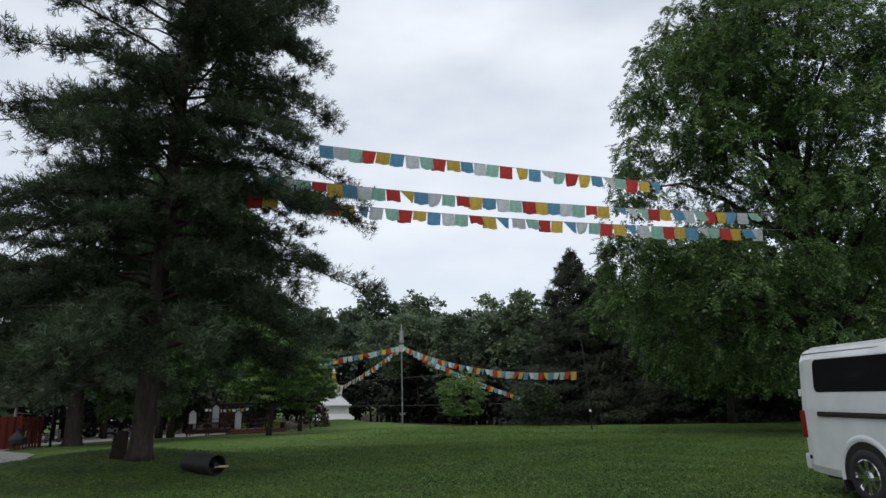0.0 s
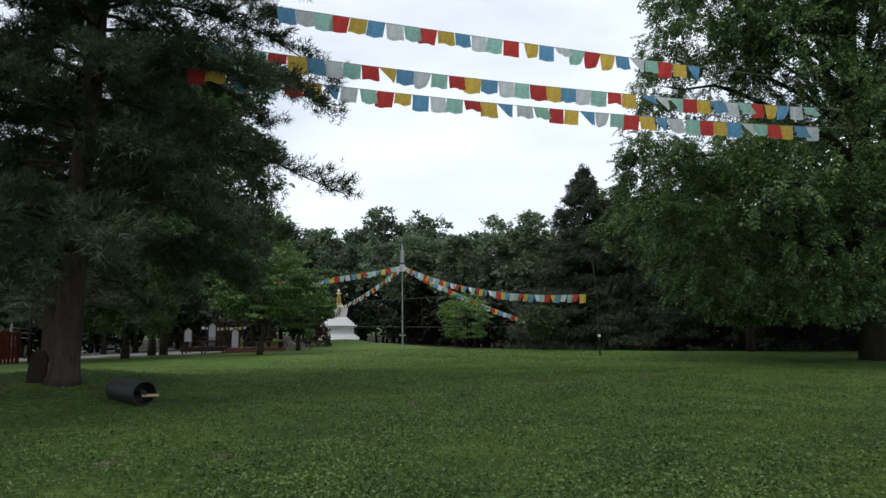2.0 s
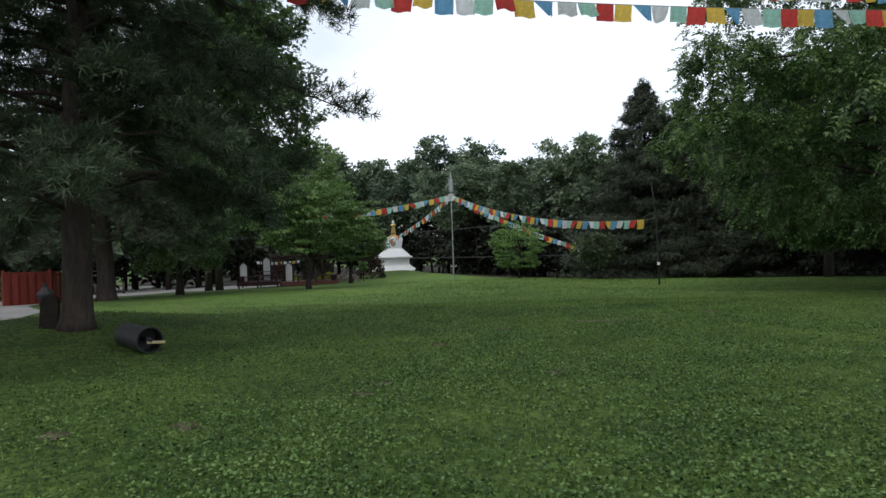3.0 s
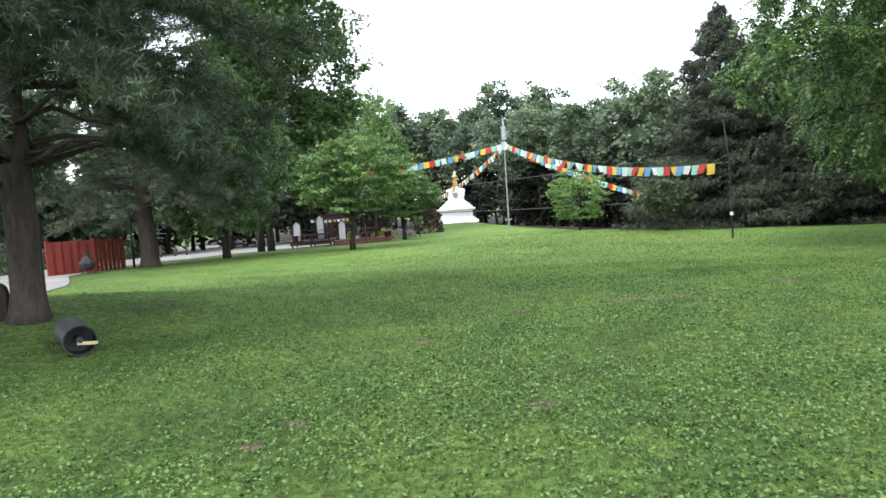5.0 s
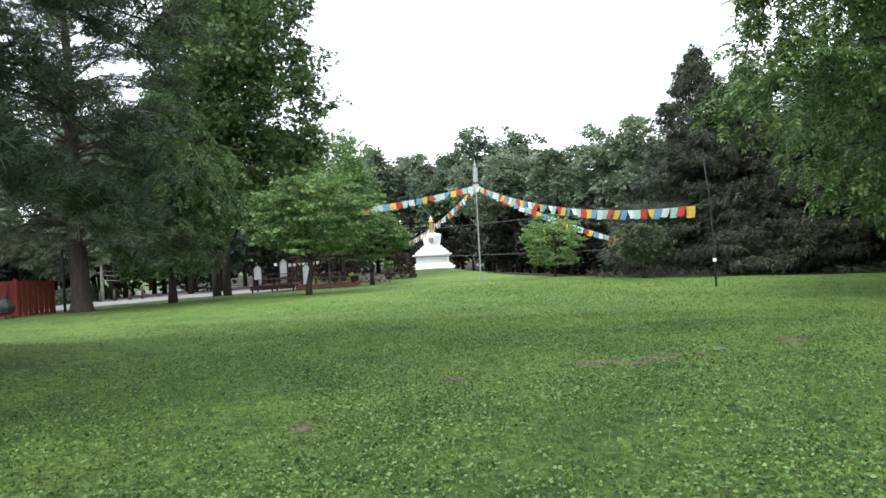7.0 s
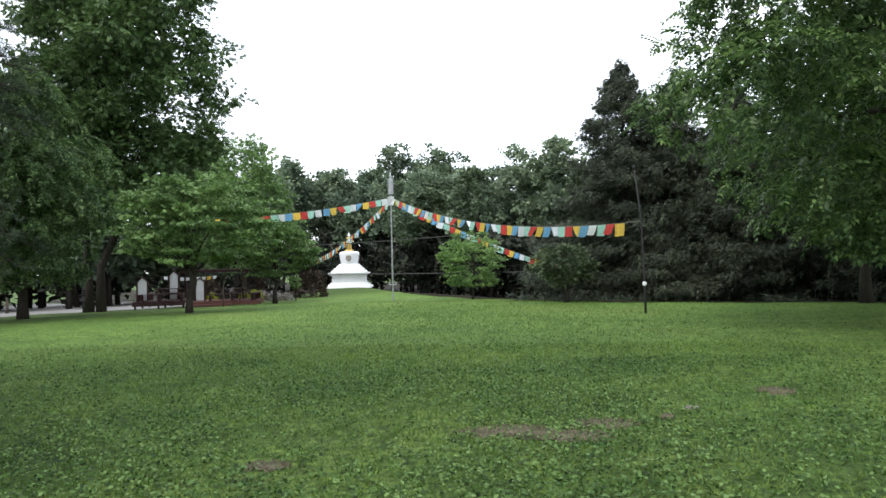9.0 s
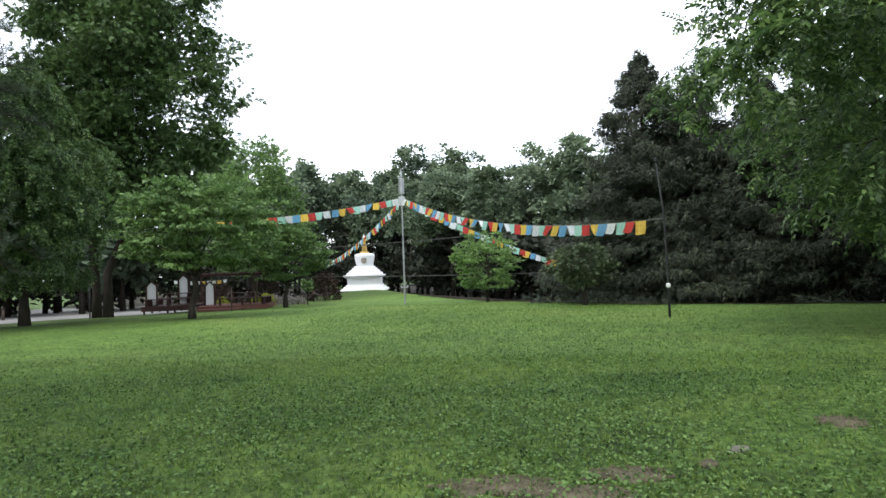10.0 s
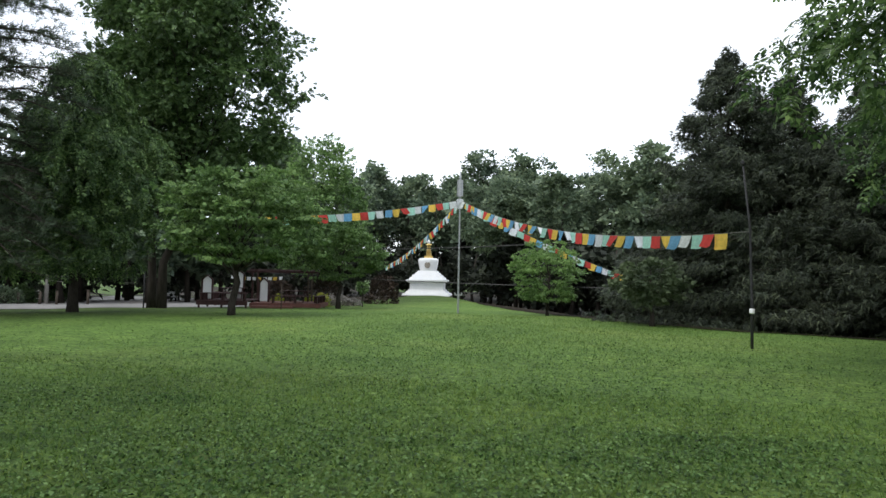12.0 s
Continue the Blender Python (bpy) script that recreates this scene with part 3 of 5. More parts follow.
def white_pine(name, x, y, height, reach, trunk_r, tufts, seed, label, first=1.9, size=1.0, droop=0.16, lean=0.0, bare=0.0):
    """A pine with whorled limbs that carry plumes of needles."""
    rng = np.random.default_rng(seed)
    root = empty(name, x, y, gz(x, y) - 0.05)
    bm = bmesh.new()
    zs = np.r_[0, 0.18, 0.5, np.linspace(1.5, height, 12)]
    tube(bm, [(lean * z + 0.04 * math.sin(z * 1.3), 0.03 * math.cos(z), z) for z in zs], [trunk_r * (1.42 if i == 0 else 1.15 if i == 1 else 1.0) * (1 - z / height * 0.93) for i, z in enumerate(zs)], 12)
    pos, dire = [], []
    z = first
    while z < height - 0.4:
        q = (z - first) / (height - first)
        for b in range(5 if z > first + 0.5 else 6):
            a = b * 2 * math.pi / 5 + z * 2.1 + rng.uniform(-0.4, 0.4)
            ln = reach * (0.95 if q < 0.55 else 2.1 * (1 - q)) * rng.uniform(0.62, 1.08) + 0.3
            thin = q > 0.2 and rng.random() < 0.08
            ln *= 0.4 if thin else 1.0
            rise = -droop * (1 - q * 2.4) + rng.uniform(-0.1, 0.1)
            rise = max(rise, (2.3 - z) / ln)
            d = np.array([math.cos(a), math.sin(a), rise])
            s = np.array([lean * z, 0, z + rng.uniform(-0.2, 0.2)])
            n = 7
            pts = np.array([s + d * ln * t + np.array([0, 0, (0.12 * math.sin(math.pi * t) - (0.1 if q < 0.3 else -0.06) * t * t) * ln]) for t in np.linspace(0, 1, n)])
            pts[1:] += rng.normal(0, 0.05, (n - 1, 3))
            rb = max(0.014, 0.055 * (1 - q * 0.7) * size)
            tube(bm, pts, [rb * (1 - 0.85 * t) for t in np.linspace(0, 1, n)], 5)
            for _ in range(0 if thin else int(12 + ln * 10)):
                t = rng.uniform(0.55 if z < first + bare else 0.16, 1.0)
                k = t * (n - 1)
                i0 = min(int(k), n - 2)
                base = pts[i0] * (1 - k + i0) + pts[i0 + 1] * (k - i0)
                side = rng.choice([-1, 1])
                tw = rng.uniform(0.35, 1.05) * (1.15 - 0.45 * t) * size
                dd = d * rng.uniform(0.5, 1.0) + np.array([-math.sin(a), math.cos(a), 0]) * side * rng.uniform(0.3, 1.0) + np.array([0, 0, rng.uniform(-0.28, 0.3)])
                dd /= np.linalg.norm(dd)
                tip = base + dd * tw
                if tw > 0.75:
                    tube(bm, [base, base + dd * tw * 0.5, tip], [0.012, 0.009, 0.004], 3, cap=False)
                m = int(rng.integers(7, 13))
                w = rng.uniform(0.1, 1.0, m)[:, None]
                pos.append(base + (tip - base) * w + rng.normal(0, 0.07, (m, 3)))
                dire.append(np.tile(dd, (m, 1)) + rng.normal(0, 0.45, (m, 3)) + np.array([0, 0, 0.15]))
        z += rng.uniform(0.32, 0.5) * (1 + 0.25 * q)
    part("trunk", bm, PINE_BARK, root, smooth=True)
    pos, dire = np.concatenate(pos), np.concatenate(dire)
    if len(pos) > tufts:
        keep = rng.permutation(len(pos))[:tufts]
        pos, dire = pos[keep], dire[keep]
    grow = 1.12 * size * rng.uniform(0.75, 1.3, len(pos))
    inner = rng.random(len(pos)) < np.clip(1.0 - np.hypot(pos[:, 0] - lean * pos[:, 2], pos[:, 1]) / (reach * 0.6), 0.0, 0.7)
    grow[inner] *= 1.2
    v, f = scatter(TUFT, pos, dire, grow, rng)
    mesh_np("crown", v, f, NEEDLES, root)
    return tagged(root, label, "pine tree")


def spruce_tree(x, y, height, reach, seed, label, count=9000, size=1.0):
    """A spruce: a narrow cone of drooping boughs."""
    rng = np.random.default_rng(seed)
    root = empty("spruce_tree", x, y, gz(x, y) - 0.05)
    bm = bmesh.new()
    tube(bm, [(0, 0, z) for z in np.linspace(0, height, 8)], [0.24 * (1 - t * 0.95) for t in np.linspace(0, 1, 8)], 8)
    pos, dire = [], []
    z = 0.5
    while z < height - 0.15:
        q = z / height
        for b in range(7):
            a = rng.uniform(0, 2 * math.pi)
            ln = (reach * (1 - q) ** 0.8 + 0.12) * rng.uniform(0.6, 1.12)
            d = np.array([math.cos(a), math.sin(a), 0])
            t = np.sqrt(rng.random(int(8 + ln * 24)))
            base = np.array([0, 0, z]) + d * (ln * t)[:, None]
            base[:, 2] += ln * (-0.42 * t + 0.26 * t ** 3) + rng.normal(0, 0.06, len(t)) - 0.34 * rng.random(len(t)) ** 2
            base[:, :2] += (np.array([-d[1], d[0]])[None] * rng.normal(0, 0.16, len(t))[:, None] * ln * 0.6)
            pos.append(base)
            dire.append(np.tile(d * 0.75 + np.array([0, 0, -0.5]), (len(t), 1)) + rng.normal(0, 0.35, (len(t), 3)))
            if b < 3 and ln > 0.8:
                tube(bm, [(0, 0, z), tuple(np.array([0, 0, z]) + d * ln * 0.5 + np.array([0, 0, -0.17 * ln])), tuple(np.array([0, 0, z]) + d * ln * 0.95 + np.array([0, 0, -0.17 * ln]))], [0.03, 0.02, 0.006], 4, cap=False)
        z += 0.17 + 0.1 * (1 - q)
    pos.append(np.stack([rng.normal(0, 0.05, 40), rng.normal(0, 0.05, 40), height - rng.random(40) * 0.9], 1))
    dire.append(rng.normal(0, 0.5, (40, 3)) + np.array([0, 0, 0.9]))
    part("trunk", bm, BARK, root, smooth=True)
    pos, dire = np.concatenate(pos), np.concatenate(dire)
    if len(pos) > count:
        keep = rng.permutation(len(pos))[:count]
        pos, dire = pos[keep], dire[keep]
    v, f = scatter(TWIG, pos, dire, size * rng.uniform(0.7, 1.3, len(pos)), rng)
    mesh_np("crown", v, f, SPRUCE, root)
    return tagged(root, label, "spruce tree", "spruces along the lawn")


def woodland(name, trees, leaves, seed, leaf, label, per=11, under=False, skirt=False):
    """Far woods as one mass: trunks, crowns of leaf clumps and undergrowth. trees: (x, y, height, radius)."""
    rng = np.random.default_rng(seed)
    root = empty(name, 0, 0, 0)
    bm = bmesh.new()
    P, D, S = [], [], []
    for i, (x, y, ht, r) in enumerate(trees):
        z = gz(x, y)
        ht *= 1.0 if skirt else 1.12
        tube(bm, [(x, y, z - 0.1), (x + rng.normal(0, 0.2), y, z + ht * 0.35), (x + rng.normal(0, 0.5), y + rng.normal(0, 0.4), z + ht * 0.85)], [0.26, 0.2, 0.05], 6)
        n = int((80 if skirt else 300) * (r / 4.0) ** 1.3)
        hz = ht * (0.52 if skirt else 0.36)
        lobes = 9 if skirt else 15
        ld = sphere_dirs(lobes, rng)
        lc = ld * (0.45 + 0.3 * rng.random((lobes, 1))) * np.array([r, r, hz])
        lr = rng.uniform(0.24, 0.42, lobes)
        pick = rng.integers(0, lobes, n)
        dirs = sphere_dirs(n, rng)
        dirs[:, 2] = np.where(rng.random(n) < 0.5, np.abs(dirs[:, 2]), dirs[:, 2])
        cen = lc[pick] + dirs * (lr[pick] * (0.55 + 0.45 * rng.random(n)))[:, None] * np.array([r, r, min(hz, 1.3 * r)]) + np.array([x, y, z + ht - hz])
        cr = np.repeat((0.15 if skirt else 0.1) * r * rng.uniform(0.55, 1.3, n), per)
        off = rng.normal(0, 0.6, (n * per, 3)) * cr[:, None] * np.array([1, 1, 0.62])
        P.append(np.repeat(cen, per, 0) + off)
        D.append(off / cr[:, None] + np.repeat(dirs, per, 0) * 0.6 + rng.normal(0, 0.4, off.shape) - np.array([0, 0, 0.25]))
        S.append(leaf * rng.uniform(0.6, 1.4, n * per))
        if under:
            m = 130
            q = rng.normal(0, 1, (m, 3)) * np.array([r * 0.7, r * 0.7, 0.9]) + np.array([x, y, z + 1.1])
            q[:, 2] = np.maximum(q[:, 2], z + 0.1)
            P.append(q)
            D.append(rng.normal(0, 1, (m, 3)))
            S.append(leaf * rng.uniform(0.6, 1.3, m))
    part("tree_trunk", bm, BARK, root, smooth=True)
    P, D, S = np.concatenate(P), np.concatenate(D), np.concatenate(S)
    v, f = scatter(FAR_SPRAY, P, D, S, rng)
    mesh_np("tree_crown", v, f, leaves, root)
    return tagged(root, label, "woodland", kind="stuff")


def shrub(name, x, y, w, d, ht, n, leaf, material, label, category, seed, group=""):
    rng = np.random.default_rng(seed)
    root = empty(name, x, y, gz(x, y) - 0.03)
    dirs = sphere_dirs(n, rng)
    dirs[:, 2] = np.abs(dirs[:, 2])
    rad = (0.5 + 0.5 * rng.random(n) ** 0.4) * lumpy(dirs, seed * 1.9, 0.22, 2.2)
    pos = dirs * rad[:, None] * np.array([w / 2, d / 2, ht])
    v, f = scatter(SPRAY, pos, dirs + rng.normal(0, 0.5, (n, 3)), leaf * rng.uniform(0.7, 1.3, n), rng)
    mesh_np("foliage", v, f, material, root)
    bm = bmesh.new()
    for k in range(6):
        a = k * 1.05
        tube(bm, [(0, 0, 0), (math.cos(a) * w * 0.15, math.sin(a) * d * 0.15, ht * 0.4), (math.cos(a) * w * 0.3, math.sin(a) * d * 0.3, ht * 0.75)], [0.02, 0.014, 0.006], 4)
    part("stems", bm, BARK, root)
    return tagged(root, label, category, group)


white_pine("white_pine", -6.05, 14.75, 23.0, 4.8, 0.25, 106000, 11, "tall white pine with bare lower limbs and soft dark plumes", first=2.3, lean=0.045, bare=1.1)
white_pine("white_pine", -18.6, 32.0, 17.0, 4.6, 0.42, 15000, 12, "tall dark pine with a thick trunk beside the driveway", first=3.0, size=1.35, droop=0.12)
spreading_tree("walnut_tree", 16.2, 27.0, (-1.2, -0.5), [(1.8, 5.2), (2.6, 6.0), (3.6, 7.1), (4.9, 9.0), (6.0, 9.0), (7.5, 8.5), (11.5, 7.6), (16.0, 6.4), (18.7, 4.7), (20.6, 1.5)], 0.42, 330, 9600, 0.43, WALNUT, "large broad walnut tree with drooping compound leaves", "walnut tree", 21, droop=0.5, inner=0.45, shade=(0.42, 0.72), per=4)
spreading_tree("locust_tree", -18.0, 37.3, (0.2, 0), [(1.8, 3.2), (3.5, 3.9), (6.0, 4.2), (8.2, 3.5), (9.6, 2.2), (10.4, 0.8)], 0.17, 72, 1400, 0.48, WALNUT, "feathery-leaved tree with hanging foliage beside the driveway", "tree", 31, droop=0.9, limbs=26, shade=(-0.6, 0.5))
broadleaf("maple_tree", -20.95, 45.6, 21.0, (0.6, 0, 13.4, 4.4, 9.4), 0.2, 600, 29, 0.28, SPRAY, MAPLE, BARK, "tall dense maple with a dark straight trunk", "tree", 32, limbs=44, amount=0.36, lobes=52, clump=0.12, core=4000, group="tall maples by the driveway", low=3.2)
broadleaf("maple_tree", -19.8, 45.0, 20.0, (2.0, 0.5, 12.9, 5.3, 10.2), 0.2, 580, 29, 0.28, SPRAY, MAPLE, BARK, "tall dense maple with a dark straight trunk", "tree", 33, limbs=40, amount=0.34, lobes=52, clump=0.12, core=4000, low=3.2, group="tall maples by the driveway")
broadleaf("tree", -21.4, 66.0, 15.0, (0.2, 0, 8.6, 4.4, 6.4), 0.2, 260, 26, 0.34, SPRAY, DOGWOOD, BARK, "mid-sized light green tree behind the deck", "tree", 34, limbs=20)
broadleaf("dogwood_tree", -10.3, 37.2, 5.2, (0.35, 0, 3.8, 3.1, 2.0), 0.13, 300, 30, 0.18, SPRAY, DOGWOOD, BARK, "spreading dogwood with layered branches on the lawn", "dogwood tree", 35, flat=0.17, limbs=30, fork=0.5, group="dogwoods on the lawn", amount=0.3, low=2.2, lobes=30, clump=0.13)
broadleaf("dogwood_tree", -12.7, 52.6, 5.8, (0.1, 0, 3.9, 3.0, 2.1), 0.13, 240, 30, 0.19, SPRAY, DOGWOOD, BARK, "spreading dogwood with layered branches on the lawn", "dogwood tree", 36, flat=0.17, limbs=24, fork=0.5, group="dogwoods on the lawn", amount=0.3, low=2.0, lobes=26, clump=0.13)
broadleaf("young_maple_tree", 0.75, 50.2, 4.4, (0, 0, 2.45, 2.0, 1.85), 0.08, 130, 28, 0.16, SPRAY, BRIGHT, BARK, "small bright green young maple at the lawn edge", "young tree", 37, flat=0.25, limbs=22, fork=0.6, amount=0.4, low=0.9)
broadleaf("crab_apple_tree", 5.5, 40.0, 2.7, (-0.1, 0.2, 1.65, 1.35, 0.85), 0.09, 90, 22, 0.16, SPRAY, GREYGREEN, BARK, "small greyish-green crooked tree under dark spruces", "small tree", 38, limbs=16, fork=0.5)
broadleaf("sapling", -13.2, 58.0, 1.9, (0, 0, 1.5, 0.45, 0.45), 0.035, 26, 16, 0.14, SPRAY, DOGWOOD, BARK, "thin young sapling on the lawn", "sapling", 39, limbs=6)
broadleaf("tree", 15.3, 35.5, 10.0, (0, 0, 6.4, 3.6, 4.0), 0.16, 170, 24, 0.3, SPRAY, MAPLE, BARK, "slim dark-trunked tree in the shade of the woods", "tree", 40, limbs=16)
broadleaf("tree", 22.0, 36.0, 15.0, (0, 0, 8.0, 5.0, 6.6), 0.2, 260, 20, 0.4, SPRAY, MAPLE, BARK, "dense dark green tree at the edge of the woods", "tree", 41, limbs=16, lobes=30)
for i, (sx, sy, sh, sr) in enumerate([(9.15, 46.0, 13.0, 6.5), (11.8, 46.6, 12.4, 5.8), (14.3, 44.6, 11.6, 5.2), (17.0, 43.0, 11.2, 4.8), (20.0, 41.5, 11.0, 4.4), (10.6, 51.0, 11.0, 4.2), (23.4, 39.5, 10.5, 4.2)]):
    spruce_tree(sx, sy, sh, sr, 60 + i, "dark Norway spruce with drooping boughs down to the ground", 34000 if i < 3 else 9000, 0.74 if i < 3 else 0.95)



def ridge(az0, az1, n, dist, seed, rise, r=4.4):
    """Trees along an arc about the lawn: azimuth in degrees from +y, distance and a crest slope."""
    rng = np.random.default_rng(seed)
    out = []
    for k in range(n):
        az = az0 + (az1 - az0) * (k + rng.uniform(0.2, 0.8)) / n
        d = dist * rng.uniform(0.96, 1.08)
        x, y = 3.3 + d * math.sin(radians(az)), 13.2 + d * math.cos(radians(az))
        ht = 1.2 + d * (np.interp(az, *rise) if isinstance(rise, tuple) else rise) - gz(x, y)
        out.append((x, y, ht * rng.uniform(0.9, 1.06), r * rng.uniform(0.8, 1.25)))
    return out


CREST = ([-40, -22, -16, -14.3, -12, -10, -8, -5.5, -2, 0.5, 2.5, 5, 12], [0.145, 0.144, 0.157, 0.128, 0.19, 0.195, 0.157, 0.193, 0.142, 0.174, 0.178, 0.168, 0.16])
woodland("far_woods", ridge(-30, -7, 8, 103, 71, CREST, 5.6) + ridge(-31, -4, 9, 117, 72, 0.138, 6.6), HAZED_WOODS, 81, 0.8, "dense green woods behind the white monument", per=3)
woodland("woods", ridge(-8.8, -2.5, 3, 75, 74, CREST, 3.9) + ridge(-4, 7, 4, 60, 75, CREST, 3.1) + ridge(-12, 20, 11, 71, 76, 0.135, 4.8) + ridge(9, 48, 9, 54, 78, 0.17, 5.0), HAZED_WOODS, 82, 0.5, "mixed broadleaved woods along the end of the lawn", per=5)
# low dark rows that stand for the shade under and behind the crowns
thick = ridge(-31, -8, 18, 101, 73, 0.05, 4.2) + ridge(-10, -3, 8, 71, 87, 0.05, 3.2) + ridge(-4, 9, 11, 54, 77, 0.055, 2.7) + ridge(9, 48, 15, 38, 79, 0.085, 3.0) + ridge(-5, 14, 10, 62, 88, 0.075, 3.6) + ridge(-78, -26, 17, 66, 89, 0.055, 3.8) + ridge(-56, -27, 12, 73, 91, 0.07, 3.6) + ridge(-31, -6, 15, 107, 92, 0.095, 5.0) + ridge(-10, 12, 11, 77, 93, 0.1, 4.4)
woodland("thicket", thick, SHADE_THICKET, 84, 0.8, "undergrowth coloured near black as the shade beneath the woods", per=3, skirt=True)
west = [(-31 - 9 * RNG.random() - 0.45 * max(0, y - 30), y, 8 + 4 * RNG.random(), 3.4 + 1.2 * RNG.random()) for y in np.linspace(10, 84, 12)]
west += ridge(-74, -28, 9, 74, 85, 0.2, 5.4) + ridge(-80, -28, 12, 62, 86, 0.05, 3.2)
woodland("west_woods", west, HAZED_WOODS, 83, 1.0, "mixed woods with undergrowth beyond the driveway", per=2)

# ---- prayer flags ----
ORDER = ["blue", "white", "green", "red", "yellow"]


def flag_mesh(w, ht, kind, seed):
    """A cotton flag hanging from its top edge, by kind square, curled or folded to a point."""
    r = np.random.default_rng(seed)
    n, m = 6, 6
    bm = bmesh.new()
    grid = []
    ph, sk = r.uniform(0, 6), r.uniform(-0.14, 0.14)
    for j in range(m + 1):
        row = []
        for i in range(n + 1):
            u, v = i / n - 0.5, j / m
            squeeze = 1.0
            shift = sk * v
            if kind == "fold":
                squeeze = 1 - 0.85 * v
                shift = 0.3 * v * (1 if seed % 2 else -1)
            elif kind == "curl":
                squeeze = 1 - 0.35 * v * v
            drop = v * ht * (1 - (0.28 * max(0, u * (1 if seed % 2 else -1)) if kind == "curl" else 0.05 * abs(u)))
            yy = 0.035 * math.sin(u * 7 + ph + v * 2.0) * v + 0.05 * v * math.sin(ph)
            row.append(bm.verts.new(((u * squeeze + shift) * w, yy, -drop - 0.006 * math.cos(u * math.pi))))
        grid.append(row)
    for j in range(m):
        for i in range(n):
            bm.faces.new((grid[j][i], grid[j][i + 1], grid[j + 1][i + 1], grid[j + 1][i]))
    for f in list(bm.faces):
        f.smooth = True
    me = bpy.data.meshes.new("flag")
    bm.normal_update()
    bm.to_mesh(me)
    bm.free()
    return me


FLAGS = {}
for col in ORDER:
    FLAGS[col] = []
    for k, kind in enumerate(("square", "square", "square", "curl", "square", "square", "square", "fold", "square")):
        me = flag_mesh(0.37, 0.34, kind, 100 + k + 10 * ORDER.index(col))
        me.materials.append(FLAG[col])
        FLAGS[col].append(me)


def flag_string(a, b, sag, step, seed, label, start=0, lead=0.0, tail=0.0, size=1.0, flip=False, rope_r=0.006, colours=ORDER):
    """A cord from a to b that sags, with flags hung along it between lead and tail metres from its ends."""
    rng = np.random.default_rng(seed)
    a, b = Vector(a), Vector(b)
    root = empty("prayer_flag_string", *a)
    ln = (b - a).length

    def at(t):
        p = a.lerp(b, t)
        p.z -= sag * 4 * t * (1 - t)
        return p
    bm = bmesh.new()
    tube(bm, [at(t) - a for t in np.linspace(0, 1, 30)], [rope_r] * 30, 5)
    part("cord", bm, ROPE, root, "thin cord")
    s, stops = lead + step / 2, []
    while s < ln - tail - step / 2:
        stops.append(s)
        s += step * (1.0 if rng.random() > 0.05 else 1.25)
    for i, s in enumerate(stops, start if start >= 0 else -len(stops)):
        p, d = at(s / ln), at(s / ln + 0.004) - at(s / ln - 0.004)
        col = colours[i % len(colours)]
        ob = new("flag", FLAGS[col][int(rng.integers(0, 9))])
        ob.parent = root
        yaw = math.atan2(d.y, d.x)
        tilt = math.atan2(d.z, math.hypot(d.x, d.y))
        if flip:
            yaw += math.pi
            tilt = -tilt
        ob.matrix_local = Matrix.Translation(p - a) @ Matrix.Rotation(yaw, 4, "Z") @ Matrix.Rotation(-tilt * 0.8, 4, "Y") @ Matrix.Rotation(rng.normal(0, 0.22), 4, "X") @ Matrix.Scale(size * rng.uniform(0.92, 1.06), 4)
        ob["label"] = col + " cotton prayer flag"
    return tagged(root, label, "prayer flags", "strings of prayer flags")


NEAR = "five-coloured string of prayer flags between two trees"
flag_string((-3.6, 14.77, 7.73), (10.6, 19.0, 7.06), 0.06, 0.375, 201, NEAR, 0, 1.45, 3.3)
flag_string((-4.2, 14.6, 6.78), (11.2, 19.2, 6.42), 0.2, 0.375, 202, NEAR, 0, 0.8, 0.8)
flag_string((-4.6, 14.48, 6.27), (11.2, 19.2, 5.92), 0.2, 0.375, 203, NEAR, 3, 0.8, 0.8)
HUB = (-3.72, 48.0, 5.12)
FARL = "five-coloured string of prayer flags stretched from the tall pole"
flag_string((HUB[0], HUB[1], HUB[2]), (7.2, 32.0, 2.3), 0.75, 0.42, 211, FARL, -1, 0.3, 0.75, 1.12)
flag_string((HUB[0], HUB[1], HUB[2]), (7.6, 56.0, 0.45), 0.4, 0.42, 212, FARL, 4, 0.3, 1.2, 1.12)
flag_string((HUB[0], HUB[1], HUB[2]), (-11.5, 40.0, 3.5), 0.22, 0.42, 213, FARL, -1, 0.3, 0.6, 1.12)
flag_string((HUB[0], HUB[1], HUB[2]), (-14.6, 66.0, 1.7), 0.5, 0.42, 214, FARL, 1, 0.3, 0.8, 1.12)

# ---- poles ----
pz = gz(-3.75, 48)
pole = empty("flag_pole", -3.75, 48.0, pz)
part("mast", lathe(bmesh.new(), [(0.055, -0.1), (0.055, 3.0), (0.048, 3.02), (0.045, 6.3)], 12), STEEL, pole, smooth=False)
part("banner", lathe(bmesh.new(), [(0.14, 6.22), (0.17, 6.24), (0.17, 6.5), (0.155, 6.52), (0.165, 6.54), (0.165, 6.8), (0.15, 6.82), (0.16, 6.84), (0.16, 7.12), (0.06, 7.16)], 16), STEEL, pole, "grey metal cylinder banner")
part("finial", lathe(bmesh.new(), [(0.06, 7.16), (0.085, 7.24), (0.05, 7.36), (0.02, 7.55), (0.006, 7.72)], 12), STEEL, pole, "pointed metal finial", smooth=True)
bm = bmesh.new()
box(bm, (0, 0, 0.98), (0.42, 0.06, 0.06))
box(bm, (0.18, 0, 1.03), (0.06, 0.09, 0.14))
box(bm, (-0.18, 0, 1.03), (0.06, 0.09, 0.14))
part("bracket", bm, STEEL, pole)
bm = bmesh.new()
rr = np.random.default_rng(5)
